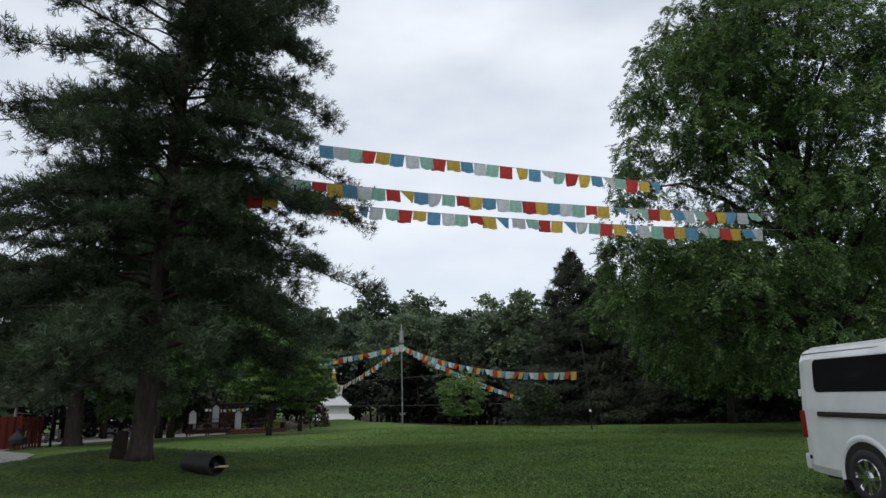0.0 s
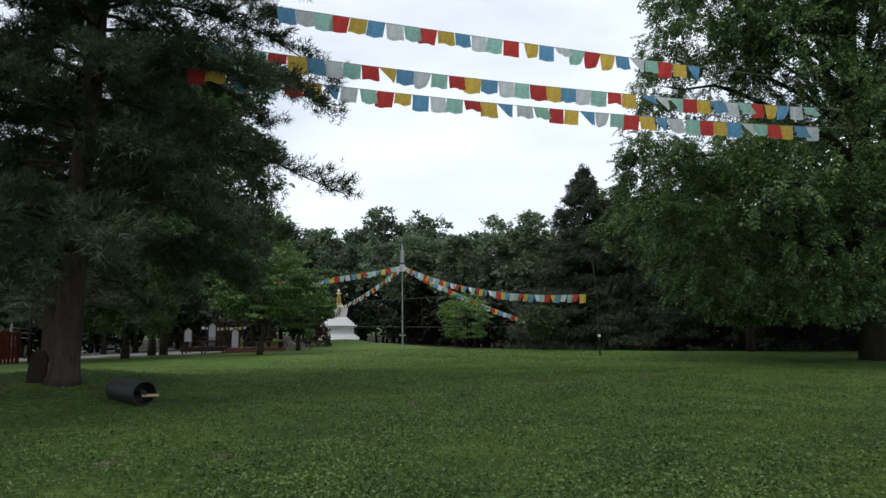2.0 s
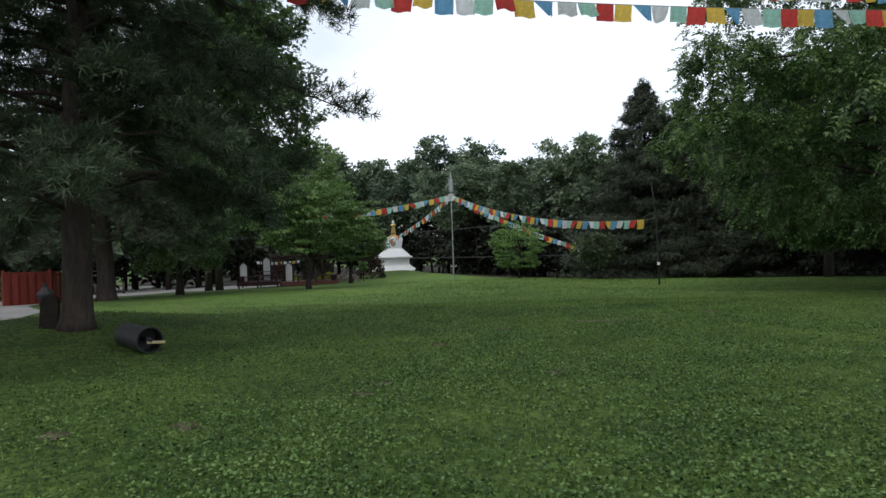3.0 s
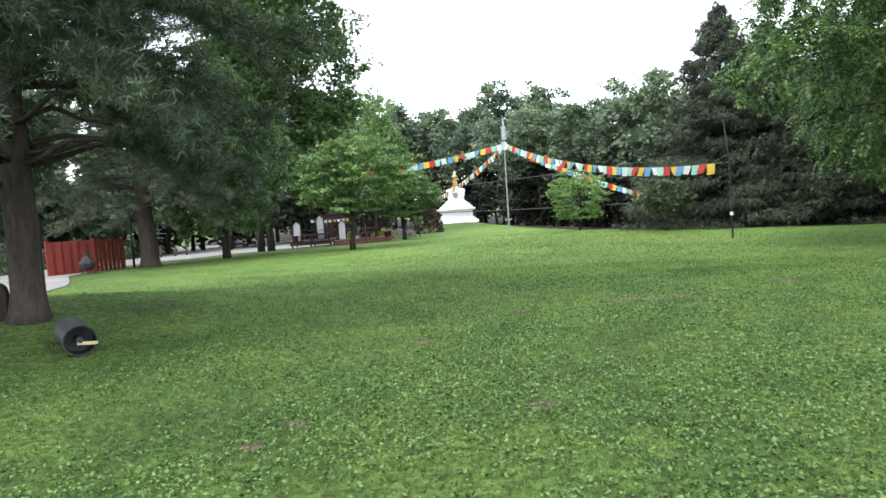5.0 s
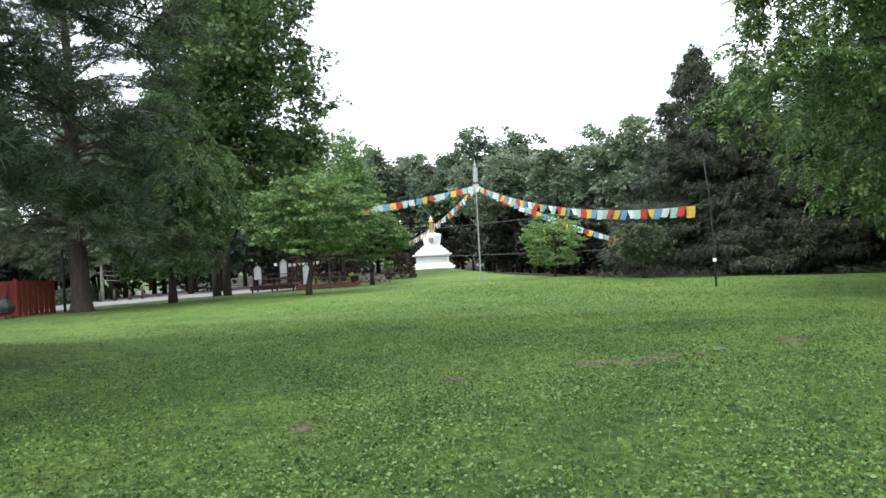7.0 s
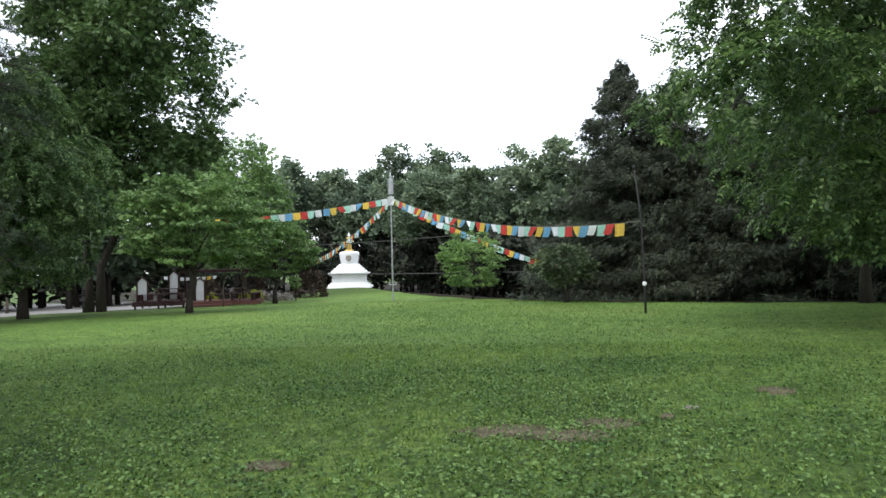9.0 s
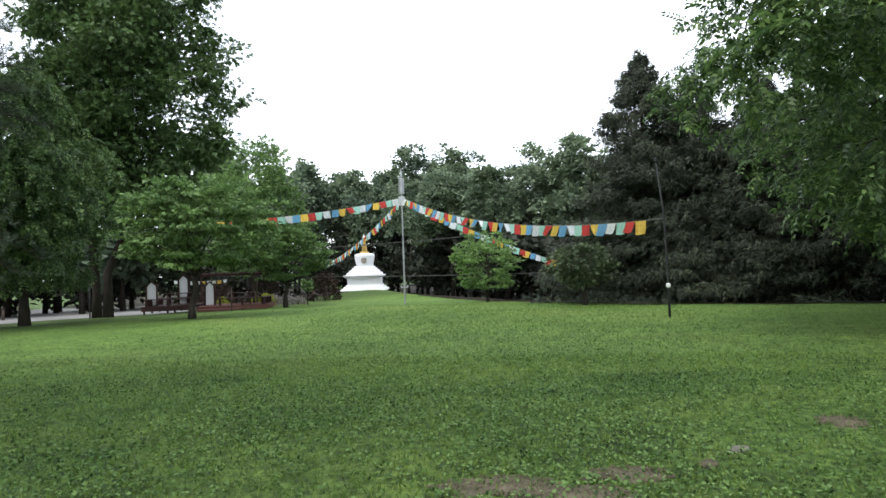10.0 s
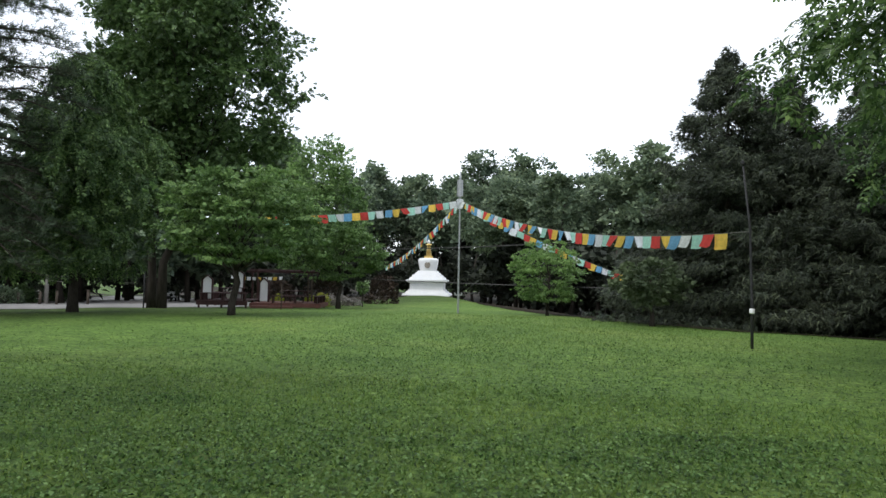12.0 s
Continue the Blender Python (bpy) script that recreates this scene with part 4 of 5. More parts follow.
for k in range(9):
    a = k * 0.7
    box(bm, (0.09 * math.cos(a), 0.09 * math.sin(a), 5.85 + 0.1 * math.sin(k * 2.1)), (0.2, 0.02, 0.34), Matrix.Rotation(0.0, 4, "Z"))
part("cloth_bundle", bm, FLAG["white"], pole, "faded blue and white cloth knotted round the pole")
tagged(pole, "tall grey metal pole with a cylindrical banner top", "flag pole")

rz = gz(7.19, 32.0)
post = empty("flag_post", 7.19, 32.0, rz)
bm = bmesh.new()
tube(bm, [(0, 0, -0.1), (0.0, 0, 1.2), (-0.04, 0, 2.9), (-0.2, 0, 4.45)], [0.036, 0.032, 0.027, 0.02], 10)
part("shaft", bm, DARK_STEEL, post, smooth=True)
part("insulator", lathe(bmesh.new(), [(0.03, 0.83), (0.062, 0.85), (0.062, 0.94), (0.03, 0.96)], 12), BOARD_WHITE, post, "white knob")
part("cap", lathe(bmesh.new(), [(0.03, 4.4), (0.05, 4.43), (0.045, 4.5), (0.01, 4.53)], 10, Matrix.Translation((-0.2, 0, 0))), DARK_STEEL, post)
tagged(post, "slim dark leaning post at the edge of the lawn", "post")


def cable(pts, r, label):
    root = empty("cable", *pts[0])
    a = Vector(pts[0])
    bm = bmesh.new()
    tube(bm, [Vector(p) - a for p in pts], [r] * len(pts), 5)
    part("wire", bm, BLACK_PLASTIC, root)
    return tagged(root, label, "cable", "cables behind the pole")


def sagging(a, b, sag, n=20):
    return [tuple(Vector(a).lerp(Vector(b), t) - Vector((0, 0, sag * 4 * t * (1 - t)))) for t in np.linspace(0, 1, n)]


cable(sagging((-17.5, 52.5, 2.55), (7.4, 52.2, 3.5), 0.25), 0.022, "dark cable strung across the end of the lawn")
cable(sagging((-17.5, 52.5, 1.0), (5.4, 51.8, 0.55), 0.12), 0.022, "dark cable strung across the end of the lawn")
cable(sagging((7.16, 32.0, 2.3), (3.9, 41.0, 0.6), 0.05), 0.012, "thin guy line from the dark post")

# ---- white monument ----
st = empty("stupa", -20.3, 100.0, gz(-20.3, 100.0) - 0.05, 10)


def tier(z0, z1, w0, w1):
    bm = bmesh.new()
    v0 = [bm.verts.new((sx * w0 / 2, sy * w0 / 2, z0)) for sx, sy in ((-1, -1), (1, -1), (1, 1), (-1, 1))]
    v1 = [bm.verts.new((sx * w1 / 2, sy * w1 / 2, z1)) for sx, sy in ((-1, -1), (1, -1), (1, 1), (-1, 1))]
    for k in range(4):
        bm.faces.new((v0[k], v0[(k + 1) % 4], v1[(k + 1) % 4], v1[k]))
    bm.faces.new(v0[::-1])
    bm.faces.new(v1)
    bmesh.ops.bevel(bm, geom=list(bm.edges), offset=0.04, segments=2, affect="EDGES")
    return bm


for z0, z1, w0, w1 in ((0, 0.3, 6.5, 6.3), (0.3, 0.6, 5.8, 5.5), (0.6, 0.85, 5.1, 4.9), (0.85, 1.75, 4.6, 4.6), (1.75, 1.98, 4.8, 5.5), (1.98, 2.2, 5.6, 5.6), (2.2, 2.55, 4.9, 4.6), (2.55, 2.9, 4.2, 3.9), (2.9, 3.2, 3.5, 3.2), (3.2, 3.45, 2.9, 2.7)):
    part("tier", tier(z0, z1, w0, w1), STUCCO, st)
part("dome", lathe(bmesh.new(), [(1.15, 3.42), (1.22, 3.6), (1.32, 4.1), (1.42, 4.7), (1.44, 4.95), (1.36, 5.12), (1.1, 5.22), (0.5, 5.26)], 32), STUCCO, st, smooth=True)
niche = part("niche", lathe(bmesh.new(), [(0.3, -0.12), (0.42, -0.1), (0.42, 0.04), (0.3, 0.1)], 20, Matrix.Translation((0, -1.3, 4.3)) @ Matrix.Rotation(radians(90), 4, "X") @ Matrix.Diagonal((0.95, 1.25, 1, 1))), surface("niche_carving", (0.12, 0.1, 0.08), (0.4, 0.36, 0.3), 6, 30, 0.7, bump=0.4), st, "dark carved niche")
part("harmika", tier(5.22, 5.5, 1.1, 1.25), GOLD, st, "gilded block")
for k in range(9):
    r = 0.44 - 0.025 * k
    part("ring", lathe(bmesh.new(), [(r * 0.75, 5.5 + 0.17 * k), (r, 5.53 + 0.17 * k), (r, 5.61 + 0.17 * k), (r * 0.75, 5.66 + 0.17 * k)], 16), GOLD, st)
part("parasol", lathe(bmesh.new(), [(0.2, 7.03), (0.5, 7.06), (0.48, 7.14), (0.2, 7.3)], 20), GOLD, st, "gilded parasol", smooth=True)
part("finial", lathe(bmesh.new(), [(0.1, 7.3), (0.2, 7.42), (0.24, 7.56), (0.1, 7.7), (0.03, 7.95)], 14), STUCCO, st, "white jewel finial", smooth=True)
tagged(st, "white stepped stupa with a gilded spire on a low mound", "stupa")

# ---- van ----
VAN_X, VAN_Y = 6.88, 9.85
van = empty("van", VAN_X, VAN_Y, gz(VAN_X, VAN_Y) - 0.01, math.degrees(math.atan2(-0.993, 0.12)))


def van_section(x):
    """Half outline of the body at x metres from the rear: (half width, height) from sill to roof."""
    top = np.interp(x, [0, 0.04, 0.2, 3.5, 3.75, 4.35, 4.5, 4.85, 5.0], [1.9, 1.96, 2.01, 2.03, 1.99, 1.38, 1.15, 1.05, 0.8])
    w = np.interp(x, [0, 0.06, 0.25, 4.3, 4.8, 5.0], [0.8, 0.86, 0.885, 0.885, 0.82, 0.7])
    low = np.interp(x, [0, 0.5, 4.6, 5.0], [0.3, 0.27, 0.27, 0.3])
    belt = min(1.15, top - 0.12)
    return [(w * 0.96, low), (w, low + 0.1), (w, 0.62), (w * 0.995, belt), (w * 0.93, belt + (top - belt) * 0.78), (w * 0.86, belt + (top - belt) * 0.93), (w * 0.74, top - 0.015), (w * 0.4, top)]


bm = bmesh.new()
rings = []
for x in [0, 0.03, 0.08, 0.2, 0.5, 1.0, 1.6, 2.4, 3.2, 3.5, 3.75, 4.05, 4.35, 4.5, 4.7, 4.85, 4.95, 5.0]:
    s = van_section(x)
    rings.append([bm.verts.new((x, -w, z)) for w, z in s] + [bm.verts.new((x, w, z)) for w, z in s[::-1]])
for r0, r1 in zip(rings, rings[1:]):
    for k in range(len(r0)):
        bm.faces.new((r0[k], r1[k], r1[(k + 1) % len(r0)], r0[(k + 1) % len(r0)]))
bm.faces.new(rings[0])
bm.faces.new(rings[-1][::-1])
bmesh.ops.recalc_face_normals(bm, faces=list(bm.faces))
part("body", bm, WHITE_PAINT, van, smooth=False)


def rounded_plate(x0, x1, z0, z1, y_at, r, t):
    """A plate with rounded corners that follows the body's side, proud by t."""
    pts = []
    for cx, cz, a0 in ((x1 - r, z1 - r, 0), (x0 + r, z1 - r, 90), (x0 + r, z0 + r, 180), (x1 - r, z0 + r, 270)):
        for k in range(6):
            a = radians(a0 + 18 * k)
            pts.append((cx + r * math.cos(a), cz + r * math.sin(a)))
    bm = bmesh.new()
    f = bm.faces.new([bm.verts.new((x, y_at(z) - t, z)) for x, z in pts])
    g = bmesh.ops.extrude_face_region(bm, geom=[f])
    for v in g["geom"]:
        if isinstance(v, bmesh.types.BMVert):
            v.co.y += t + 0.03
    bmesh.ops.recalc_face_normals(bm, faces=list(bm.faces))
    return bm


def side_y(z):
    return -float(np.interp(z, [0.3, 0.62, 1.15, 1.81, 1.95], [0.885, 0.885, 0.88, 0.823, 0.76]))


for sgn in (1, -1):
    fl = Matrix.Diagonal((1, sgn, 1, 1))
    for nm, x0, x1, z0, z1, mt, t, r, lab in (
            ("side_window", 0.4, 1.92, 1.37, 1.81, DARK_GLASS, 0.006, 0.08, "dark tinted side window"), ("side_window", 2.0, 2.95, 1.37, 1.81, DARK_GLASS, 0.006, 0.08, "dark tinted side window"), ("front_window", 3.05, 3.78, 1.37, 1.79, DARK_GLASS, 0.006, 0.08, "dark door window"),
            ("roof_gutter", 0.1, 3.5, 1.895, 1.908, BLACK_PLASTIC, 0.006, 0.005, "dark roof gutter line"),
            ("moulding", 0.44, 3.9, 1.045, 1.11, BLACK_PLASTIC, 0.022, 0.03, "dark side moulding"), ("chrome_strip", 0.58, 3.88, 1.072, 1.087, CHROME, 0.028, 0.006, "thin chrome strip"),
            ("door_seam", 1.955, 1.965, 0.36, 1.8, BLACK_PLASTIC, 0.003, 0.003, ""), ("door_seam", 2.995, 3.005, 0.36, 1.8, BLACK_PLASTIC, 0.003, 0.003, "")):
        bm = rounded_plate(x0, x1, z0, z1, side_y, r, t)
        bm.transform(fl)
        part(nm, bm, mt, van, lab)
    for wx in (1.22, 4.05):
        arch = bmesh.new()
        ang = [radians(a) for a in range(-14, 195, 12)]
        f = arch.faces.new([arch.verts.new((wx + 0.42 * math.cos(a), -0.888 * sgn, 0.34 + 0.42 * math.sin(a))) for a in ang])
        g = bmesh.ops.extrude_face_region(arch, geom=[f])
        for v in g["geom"]:
            if isinstance(v, bmesh.types.BMVert):
                v.co.y += 0.1 * sgn
        part("wheel_arch", arch, BLACK_PLASTIC, van, "dark wheel arch")
        flare = bmesh.new()
        ia = [flare.verts.new((wx + 0.42 * math.cos(a), -0.893 * sgn, 0.34 + 0.42 * math.sin(a))) for a in ang]
        oa = [flare.verts.new((wx + 0.5 * math.cos(a), -0.887 * sgn, 0.34 + 0.5 * math.sin(a))) for a in ang]
        ma = [flare.verts.new((wx + 0.46 * math.cos(a), -0.912 * sgn, 0.34 + 0.46 * math.sin(a))) for a in ang]
        for k in range(len(ang) - 1):
            flare.faces.new((ia[k], ia[k + 1], ma[k + 1], ma[k]))
            flare.faces.new((ma[k], ma[k + 1], oa[k + 1], oa[k]))
        part("arch_flare", flare, WHITE_PAINT, van, smooth=True)
        hub_m = Matrix.Translation((wx, -0.8 * sgn, 0.34)) @ Matrix.Rotation(radians(90 * sgn), 4, "X")
        wheel = empty("wheel", 0, 0, 0)
        wheel.parent = van
        part("tyre", lathe(bmesh.new(), [(0.2, -0.1), (0.31, -0.1), (0.34, -0.06), (0.34, 0.06), (0.315, 0.105), (0.215, 0.115), (0.2, 0.09)], 32, hub_m), RUBBER, wheel, "black tyre", smooth=True)
        rim = bmesh.new()
        lathe(rim, [(0.17, 0.02), (0.2, 0.03), (0.212, 0.112), (0.2, 0.118), (0.2, 0.02)], 32, hub_m)
        lathe(rim, [(0.02, 0.03), (0.075, 0.03), (0.07, 0.125), (0.04, 0.135)], 20, hub_m)
        part("brake_disc", lathe(bmesh.new(), [(0.03, 0.0), (0.205, 0.0), (0.205, 0.03), (0.03, 0.035)], 24, hub_m), DARK_STEEL, wheel, "dark brake disc")
        for k in range(8):
            a = k * math.pi / 4
            box(rim, (0.135, 0, 0.085), (0.16, 0.062, 0.04), hub_m @ Matrix.Rotation(a, 4, "Z"), 0.008)
        part("rim", rim, CHROME, wheel, "chromed spoked rim")
    lamp = boxed((0.075, -0.825 * sgn, 0.93), (0.12, 0.1, 0.38), None, 0.03)
    part("tail_light", lamp, RED_LENS, van, "red tail light")
    part("reflector", lathe(bmesh.new(), [(0.025, 0), (0.03, 0.008), (0.02, 0.012)], 12, Matrix.Translation((0.16, -0.887 * sgn, 0.49)) @ Matrix.Rotation(radians(90 * sgn), 4, "X")), BLACK_PLASTIC, van)
    part("mud_flap", boxed((0.74, -0.78 * sgn, 0.25), (0.02, 0.2, 0.26)), RUBBER, van, "black mud flap")
    part("headlight", boxed((4.93, -0.62 * sgn, 0.72), (0.1, 0.22, 0.16), None, 0.03), CHROME, van)
    part("mirror", boxed((3.8, -1.0 * sgn, 1.22), (0.1, 0.18, 0.22), None, 0.03), BLACK_PLASTIC, van)
bm = boxed((0.0, 0, 0.42), (0.14, 1.66, 0.22), None, 0.04)
part("rear_bumper", bm, WHITE_PAINT, van, "white rear bumper")
part("tow_hook", boxed((0.25, -0.62, 0.22), (0.24, 0.05, 0.05), Matrix.Rotation(0.0, 4, "Y"), 0.01), BLACK_PLASTIC, van)
part("tailgate_hinge", boxed((-0.01, -0.78, 1.36), (0.05, 0.06, 0.1), None, 0.01), WHITE_PAINT, van)
part("rear_window", boxed((-0.004, 0, 1.47), (0.02, 1.3, 0.5), None, 0.008), DARK_GLASS, van)
part("windscreen", boxed((4.06, 0, 1.62), (0.012, 1.4, 0.62), Matrix.Translation((4.06, 0, 1.62)) @ Matrix.Rotation(radians(-45), 4, "Y") @ Matrix.Translation((-4.06, 0, -1.57)), 0.004), DARK_GLASS, van)
part("underbody", boxed((2.4, 0, 0.3), (4.3, 1.5, 0.16)), BLACK_PLASTIC, van)
part("axle", boxed((1.22, 0, 0.34), (0.1, 1.5, 0.1)), DARK_STEEL, van)
part("axle", boxed((4.05, 0, 0.34), (0.1, 1.5, 0.1)), DARK_STEEL, van)
van.scale = (0.97, 0.97, 0.97)
tagged(van, "white passenger van with dark windows parked on the grass", "van")

# ---- lawn roller and leaning board by the pine ----
ra, rb = Vector((-3.74, 13.5, 0)), Vector((-4.62, 14.18, 0))
rm = (ra + rb) / 2
roller = empty("lawn_roller", rm.x, rm.y, gz(rm.x, rm.y), math.degrees(math.atan2((ra - rb).y, (ra - rb).x)))
rl = (ra - rb).length
rot = Matrix.Translation((0, 0, 0.185)) @ Matrix.Rotation(radians(90), 4, "Y")
part("drum", lathe(bmesh.new(), [(0.13, -rl / 2 + 0.07), (0.18, -rl / 2 + 0.06), (0.184, -rl / 2), (0.198, -rl / 2), (0.2, -rl / 2 + 0.02), (0.2, rl / 2 - 0.02), (0.198, rl / 2), (0.184, rl / 2), (0.18, rl / 2 - 0.3), (0.05, rl / 2 - 0.31)], 36, rot), ROLLER_STEEL, roller, "dark steel drum", smooth=False)
part("hub", lathe(bmesh.new(), [(0.045, rl / 2 - 0.32), (0.045, rl / 2 - 0.03), (0.028, rl / 2 - 0.02), (0.028, rl / 2 + 0.03)], 14, rot), DARK_STEEL, roller)
part("handle", boxed((0.1, 0, 0), (0.26, 0.055, 0.04), Matrix.Translation((rl / 2 - 0.02, 0, 0.15)) @ Matrix.Rotation(radians(48), 4, "Z"), 0.012), STUB_WOOD, roller, "pale yellowed wooden stub")
tagged(roller, "dark steel lawn roller lying in the grass", "lawn roller")

bm = bmesh.new()
pts = [(-0.15, 0), (0.15, 0), (0.15, 0.46), (0.12, 0.56), (0.05, 0.62), (-0.05, 0.62), (-0.12, 0.56), (-0.15, 0.46)]
f = bm.faces.new([bm.verts.new((x, 0, z)) for x, z in pts])
g = bmesh.ops.extrude_face_region(bm, geom=[f])
for v in g["geom"]:
    if isinstance(v, bmesh.types.BMVert):
        v.co.y += 0.1
bmesh.ops.recalc_face_normals(bm, faces=list(bm.faces))
bmesh.ops.bevel(bm, geom=list(bm.edges), offset=0.012, segments=2, affect="EDGES")
bx, by = -6.42, 14.55
board = part("leaning_board", bm, DARK_BOARD)
board.matrix_world = pose(bx, by, gz(bx, by) - 0.02, 6, 6, 25)
tagged(board, "dark round-topped board leaning on the pine trunk", "board")

# ---- red fence, brazier, posts by the driveway ----
def fence_panel(a, b, ht, label):
    a, b = Vector((*a, 0)), Vector((*b, 0))
    root = empty("fence", a.x, a.y, 0, math.degrees(math.atan2((b - a).y, (b - a).x)))
    ln = (b - a).length
    n = int(ln / 0.17)
    for k in range(n):
        x = (k + 0.5) * ln / n
        w = a.lerp(b, x / ln)
        z = gz(w.x, w.y)
        side = 0.035 if k % 2 else -0.035
        part("board", boxed((x, side, z + ht / 2 - 0.02), (ln / n * 1.3, 0.022, ht), None, 0.004), RED_WOOD, root)
    za, zb = gz(a.x, a.y), gz(b.x, b.y)
    for q in (0.25, ht - 0.2):
        part("rail", boxed((ln / 2, 0, (za + zb) / 2 + q), (ln, 0.045, 0.09)), RED_WOOD, root)
    for x, z in ((0.0, za), (ln, zb)):
        part("post", boxed((x, 0, z + ht / 2), (0.1, 0.1, ht + 0.12), None, 0.008), RED_WOOD, root)
    return tagged(root, label, "fence", "red fence panels")


FL = "red-stained shadowbox fence panel beside the driveway"
fence_panel((-20.75, 28.4), (-20.05, 30.2), 1.5, FL)
fence_panel((-20.05, 30.2), (-20.65, 32.6), 1.5, FL)
bz = empty("brazier", -19.2, 28.95, gz(-19.2, 28.95), 20)
part("bowl", lathe(bmesh.new(), [(0.16, 0.18), (0.3, 0.24), (0.36, 0.42), (0.36, 0.46), (0.3, 0.46)], 8), DARK_STEEL, bz)
part("lid", lathe(bmesh.new(), [(0.36, 0.46), (0.34, 0.52), (0.12, 0.74), (0.1, 0.78)], 8), DARK_STEEL, bz, "dark sloping hood")
part("chimney", lathe(bmesh.new(), [(0.1, 0.76), (0.1, 0.9), (0.12, 0.9), (0.12, 0.93)], 10), DARK_STEEL, bz)
for k in range(3):
    a = k * 2.1
    part("leg", tube(bmesh.new(), [(0.2 * math.cos(a), 0.2 * math.sin(a), 0.24), (0.3 * math.cos(a), 0.3 * math.sin(a), -0.01)], [0.02, 0.02], 6), DARK_STEEL, bz)
tagged(bz, "small dark metal brazier beside the red fence", "brazier")


def plain_post(x, y, ht, r, material, label):
    root = empty("post", x, y, gz(x, y))
    part("shaft", tube(bmesh.new(), [(0, 0, -0.05), (0.01, 0, ht * 0.5), (0, 0.01, ht)], [r, r * 0.95, r * 0.9], 8), material, root, smooth=True)
    part("cap", lathe(bmesh.new(), [(r * 1.1, ht), (r * 1.15, ht + 0.02), (r * 0.5, ht + 0.05)], 8), material, root)
    return tagged(root, label, "post")


plain_post(-20.2, 32.75, 3.0, 0.06, DARK_STEEL, "thin black post beside the driveway")
plain_post(-20.3, 44.2, 1.9, 0.04, DARK_STEEL, "thin dark post beside a maple trunk")
plain_post(-13.4, 46.6, 1.3, 0.03, OLD_WOOD, "thin weathered garden stake on the lawn")
for px_, py_, ht_ in ((-37.3, 53.4, 0.9), (-36.6, 54.2, 1.0), (-34.9, 54.0, 0.85), (-34.3, 54.8, 1.05), (-38.9, 53.0, 0.8)):
    ob = plain_post(px_, py_, ht_, 0.11, OLD_WOOD, "short weathered wooden post along the driveway")
    tagged(ob, group="short posts along the driveway")
snag = empty("dead_tree", -39.0, 55.5, gz(-39.0, 55.5))
bm = bmesh.new()
tube(bm, [(0, 0, -0.1), (0.05, 0, 2.0), (0.12, 0, 4.6)], [0.17, 0.14, 0.07], 8)
for k, (z, a, ln) in enumerate(((1.9, 0.2, 1.7), (2.3, -0.1, 2.2), (2.7, 0.4, 1.5), (2.6, 2.8, 1.1), (3.3, 0.0, 1.2))):
    tube(bm, [(0.05, 0, z), (0.05 + ln * 0.5 * math.cos(a), 0.3 * math.sin(a), z - 0.08), (0.05 + ln * math.cos(a), 0.7 * math.sin(a), z - 0.15)], [0.045, 0.03, 0.012], 5)
part("trunk", bm, PALE_BARK, snag, smooth=True)
tagged(snag, "pale dead trunk with bare side branches", "dead tree")

# ---- deck with benches, tables and arch boards ----
DX, DY, DA = -20.65, 49.2, math.degrees(math.atan2(2.0, 7.1))
dz = gz(-17, 50.2)
deck = empty("deck", DX, DY, dz, DA)


def planks(u0, u1, v0, v1, top, material, width=0.14):
    n = int((v1 - v0) / width)
    for k in range(n):
        part("plank", boxed(((u0 + u1) / 2, v0 + (k + 0.5) * (v1 - v0) / n, top - 0.015), (u1 - u0, (v1 - v0) / n - 0.008, 0.03)), material, deck)


planks(0, 3.1, 0, 3.2, 0.46, MAROON)
planks(3.14, 7.5, 0.5, 3.6, 0.32, REDBROWN)
part("fascia", boxed((1.55, -0.025, 0.3), (3.14, 0.045, 0.26)), MAROON, deck)
part("fascia", boxed((-0.025, 1.6, 0.3), (0.045, 3.2, 0.26)), MAROON, deck)
part("fascia", boxed((5.3, 0.475, 0.18), (4.4, 0.045, 0.22)), REDBROWN, deck)
part("fascia", boxed((7.52, 2.05, 0.18), (0.045, 3.1, 0.22)), REDBROWN, deck)
part("step", boxed((4.6, 0.2, 0.09), (2.6, 0.5, 0.14), None, 0.01), REDBROWN, deck)
for u in (0.1, 1.5, 3.0):
    for v in (0.1, 1.6, 3.1):
        part("support", boxed((u, v, 0.2), (0.1, 0.1, 0.46)), MAROON, deck)
for u, v in ((3.4, 0.6), (5.4, 0.6), (7.3, 0.6), (3.4, 3.4), (5.4, 3.4), (7.3, 3.4)):
    part("support", boxed((u, v, 0.1), (0.1, 0.1, 0.36)), REDBROWN, deck)
tagged(deck, "low two-level wooden deck stained maroon and red-brown", "deck")


def on_deck(name, u, v, z, rz=0.0):
    a = radians(DA)
    return empty(name, DX + u * math.cos(a) - v * math.sin(a), DY + u * math.sin(a) + v * math.cos(a), dz + z, DA + rz)


def bench(u, v, ln, rz, z):
    b = on_deck("bench", u, v, z, rz)
    for k in range(3):
        part("seat_slat", boxed((0, (k - 1) * 0.13, 0.43), (ln, 0.12, 0.04), None, 0.005), MAROON, b)
    for x in (-ln / 2 + 0.12, 0, ln / 2 - 0.12):
        part("leg", boxed((x, 0, 0.205), (0.09, 0.34, 0.41)), MAROON, b)
    return tagged(b, "dark maroon plank bench along the deck edge", "bench", "benches on the deck")


bench(1.55, 0.25, 2.9, 0, 0.46)
bench(0.25, 1.75, 2.4, 90, 0.46)
bench(5.9, 0.75, 3.0, 0, 0.32)
bench(7.2, 2.2, 2.4, 90, 0.32)


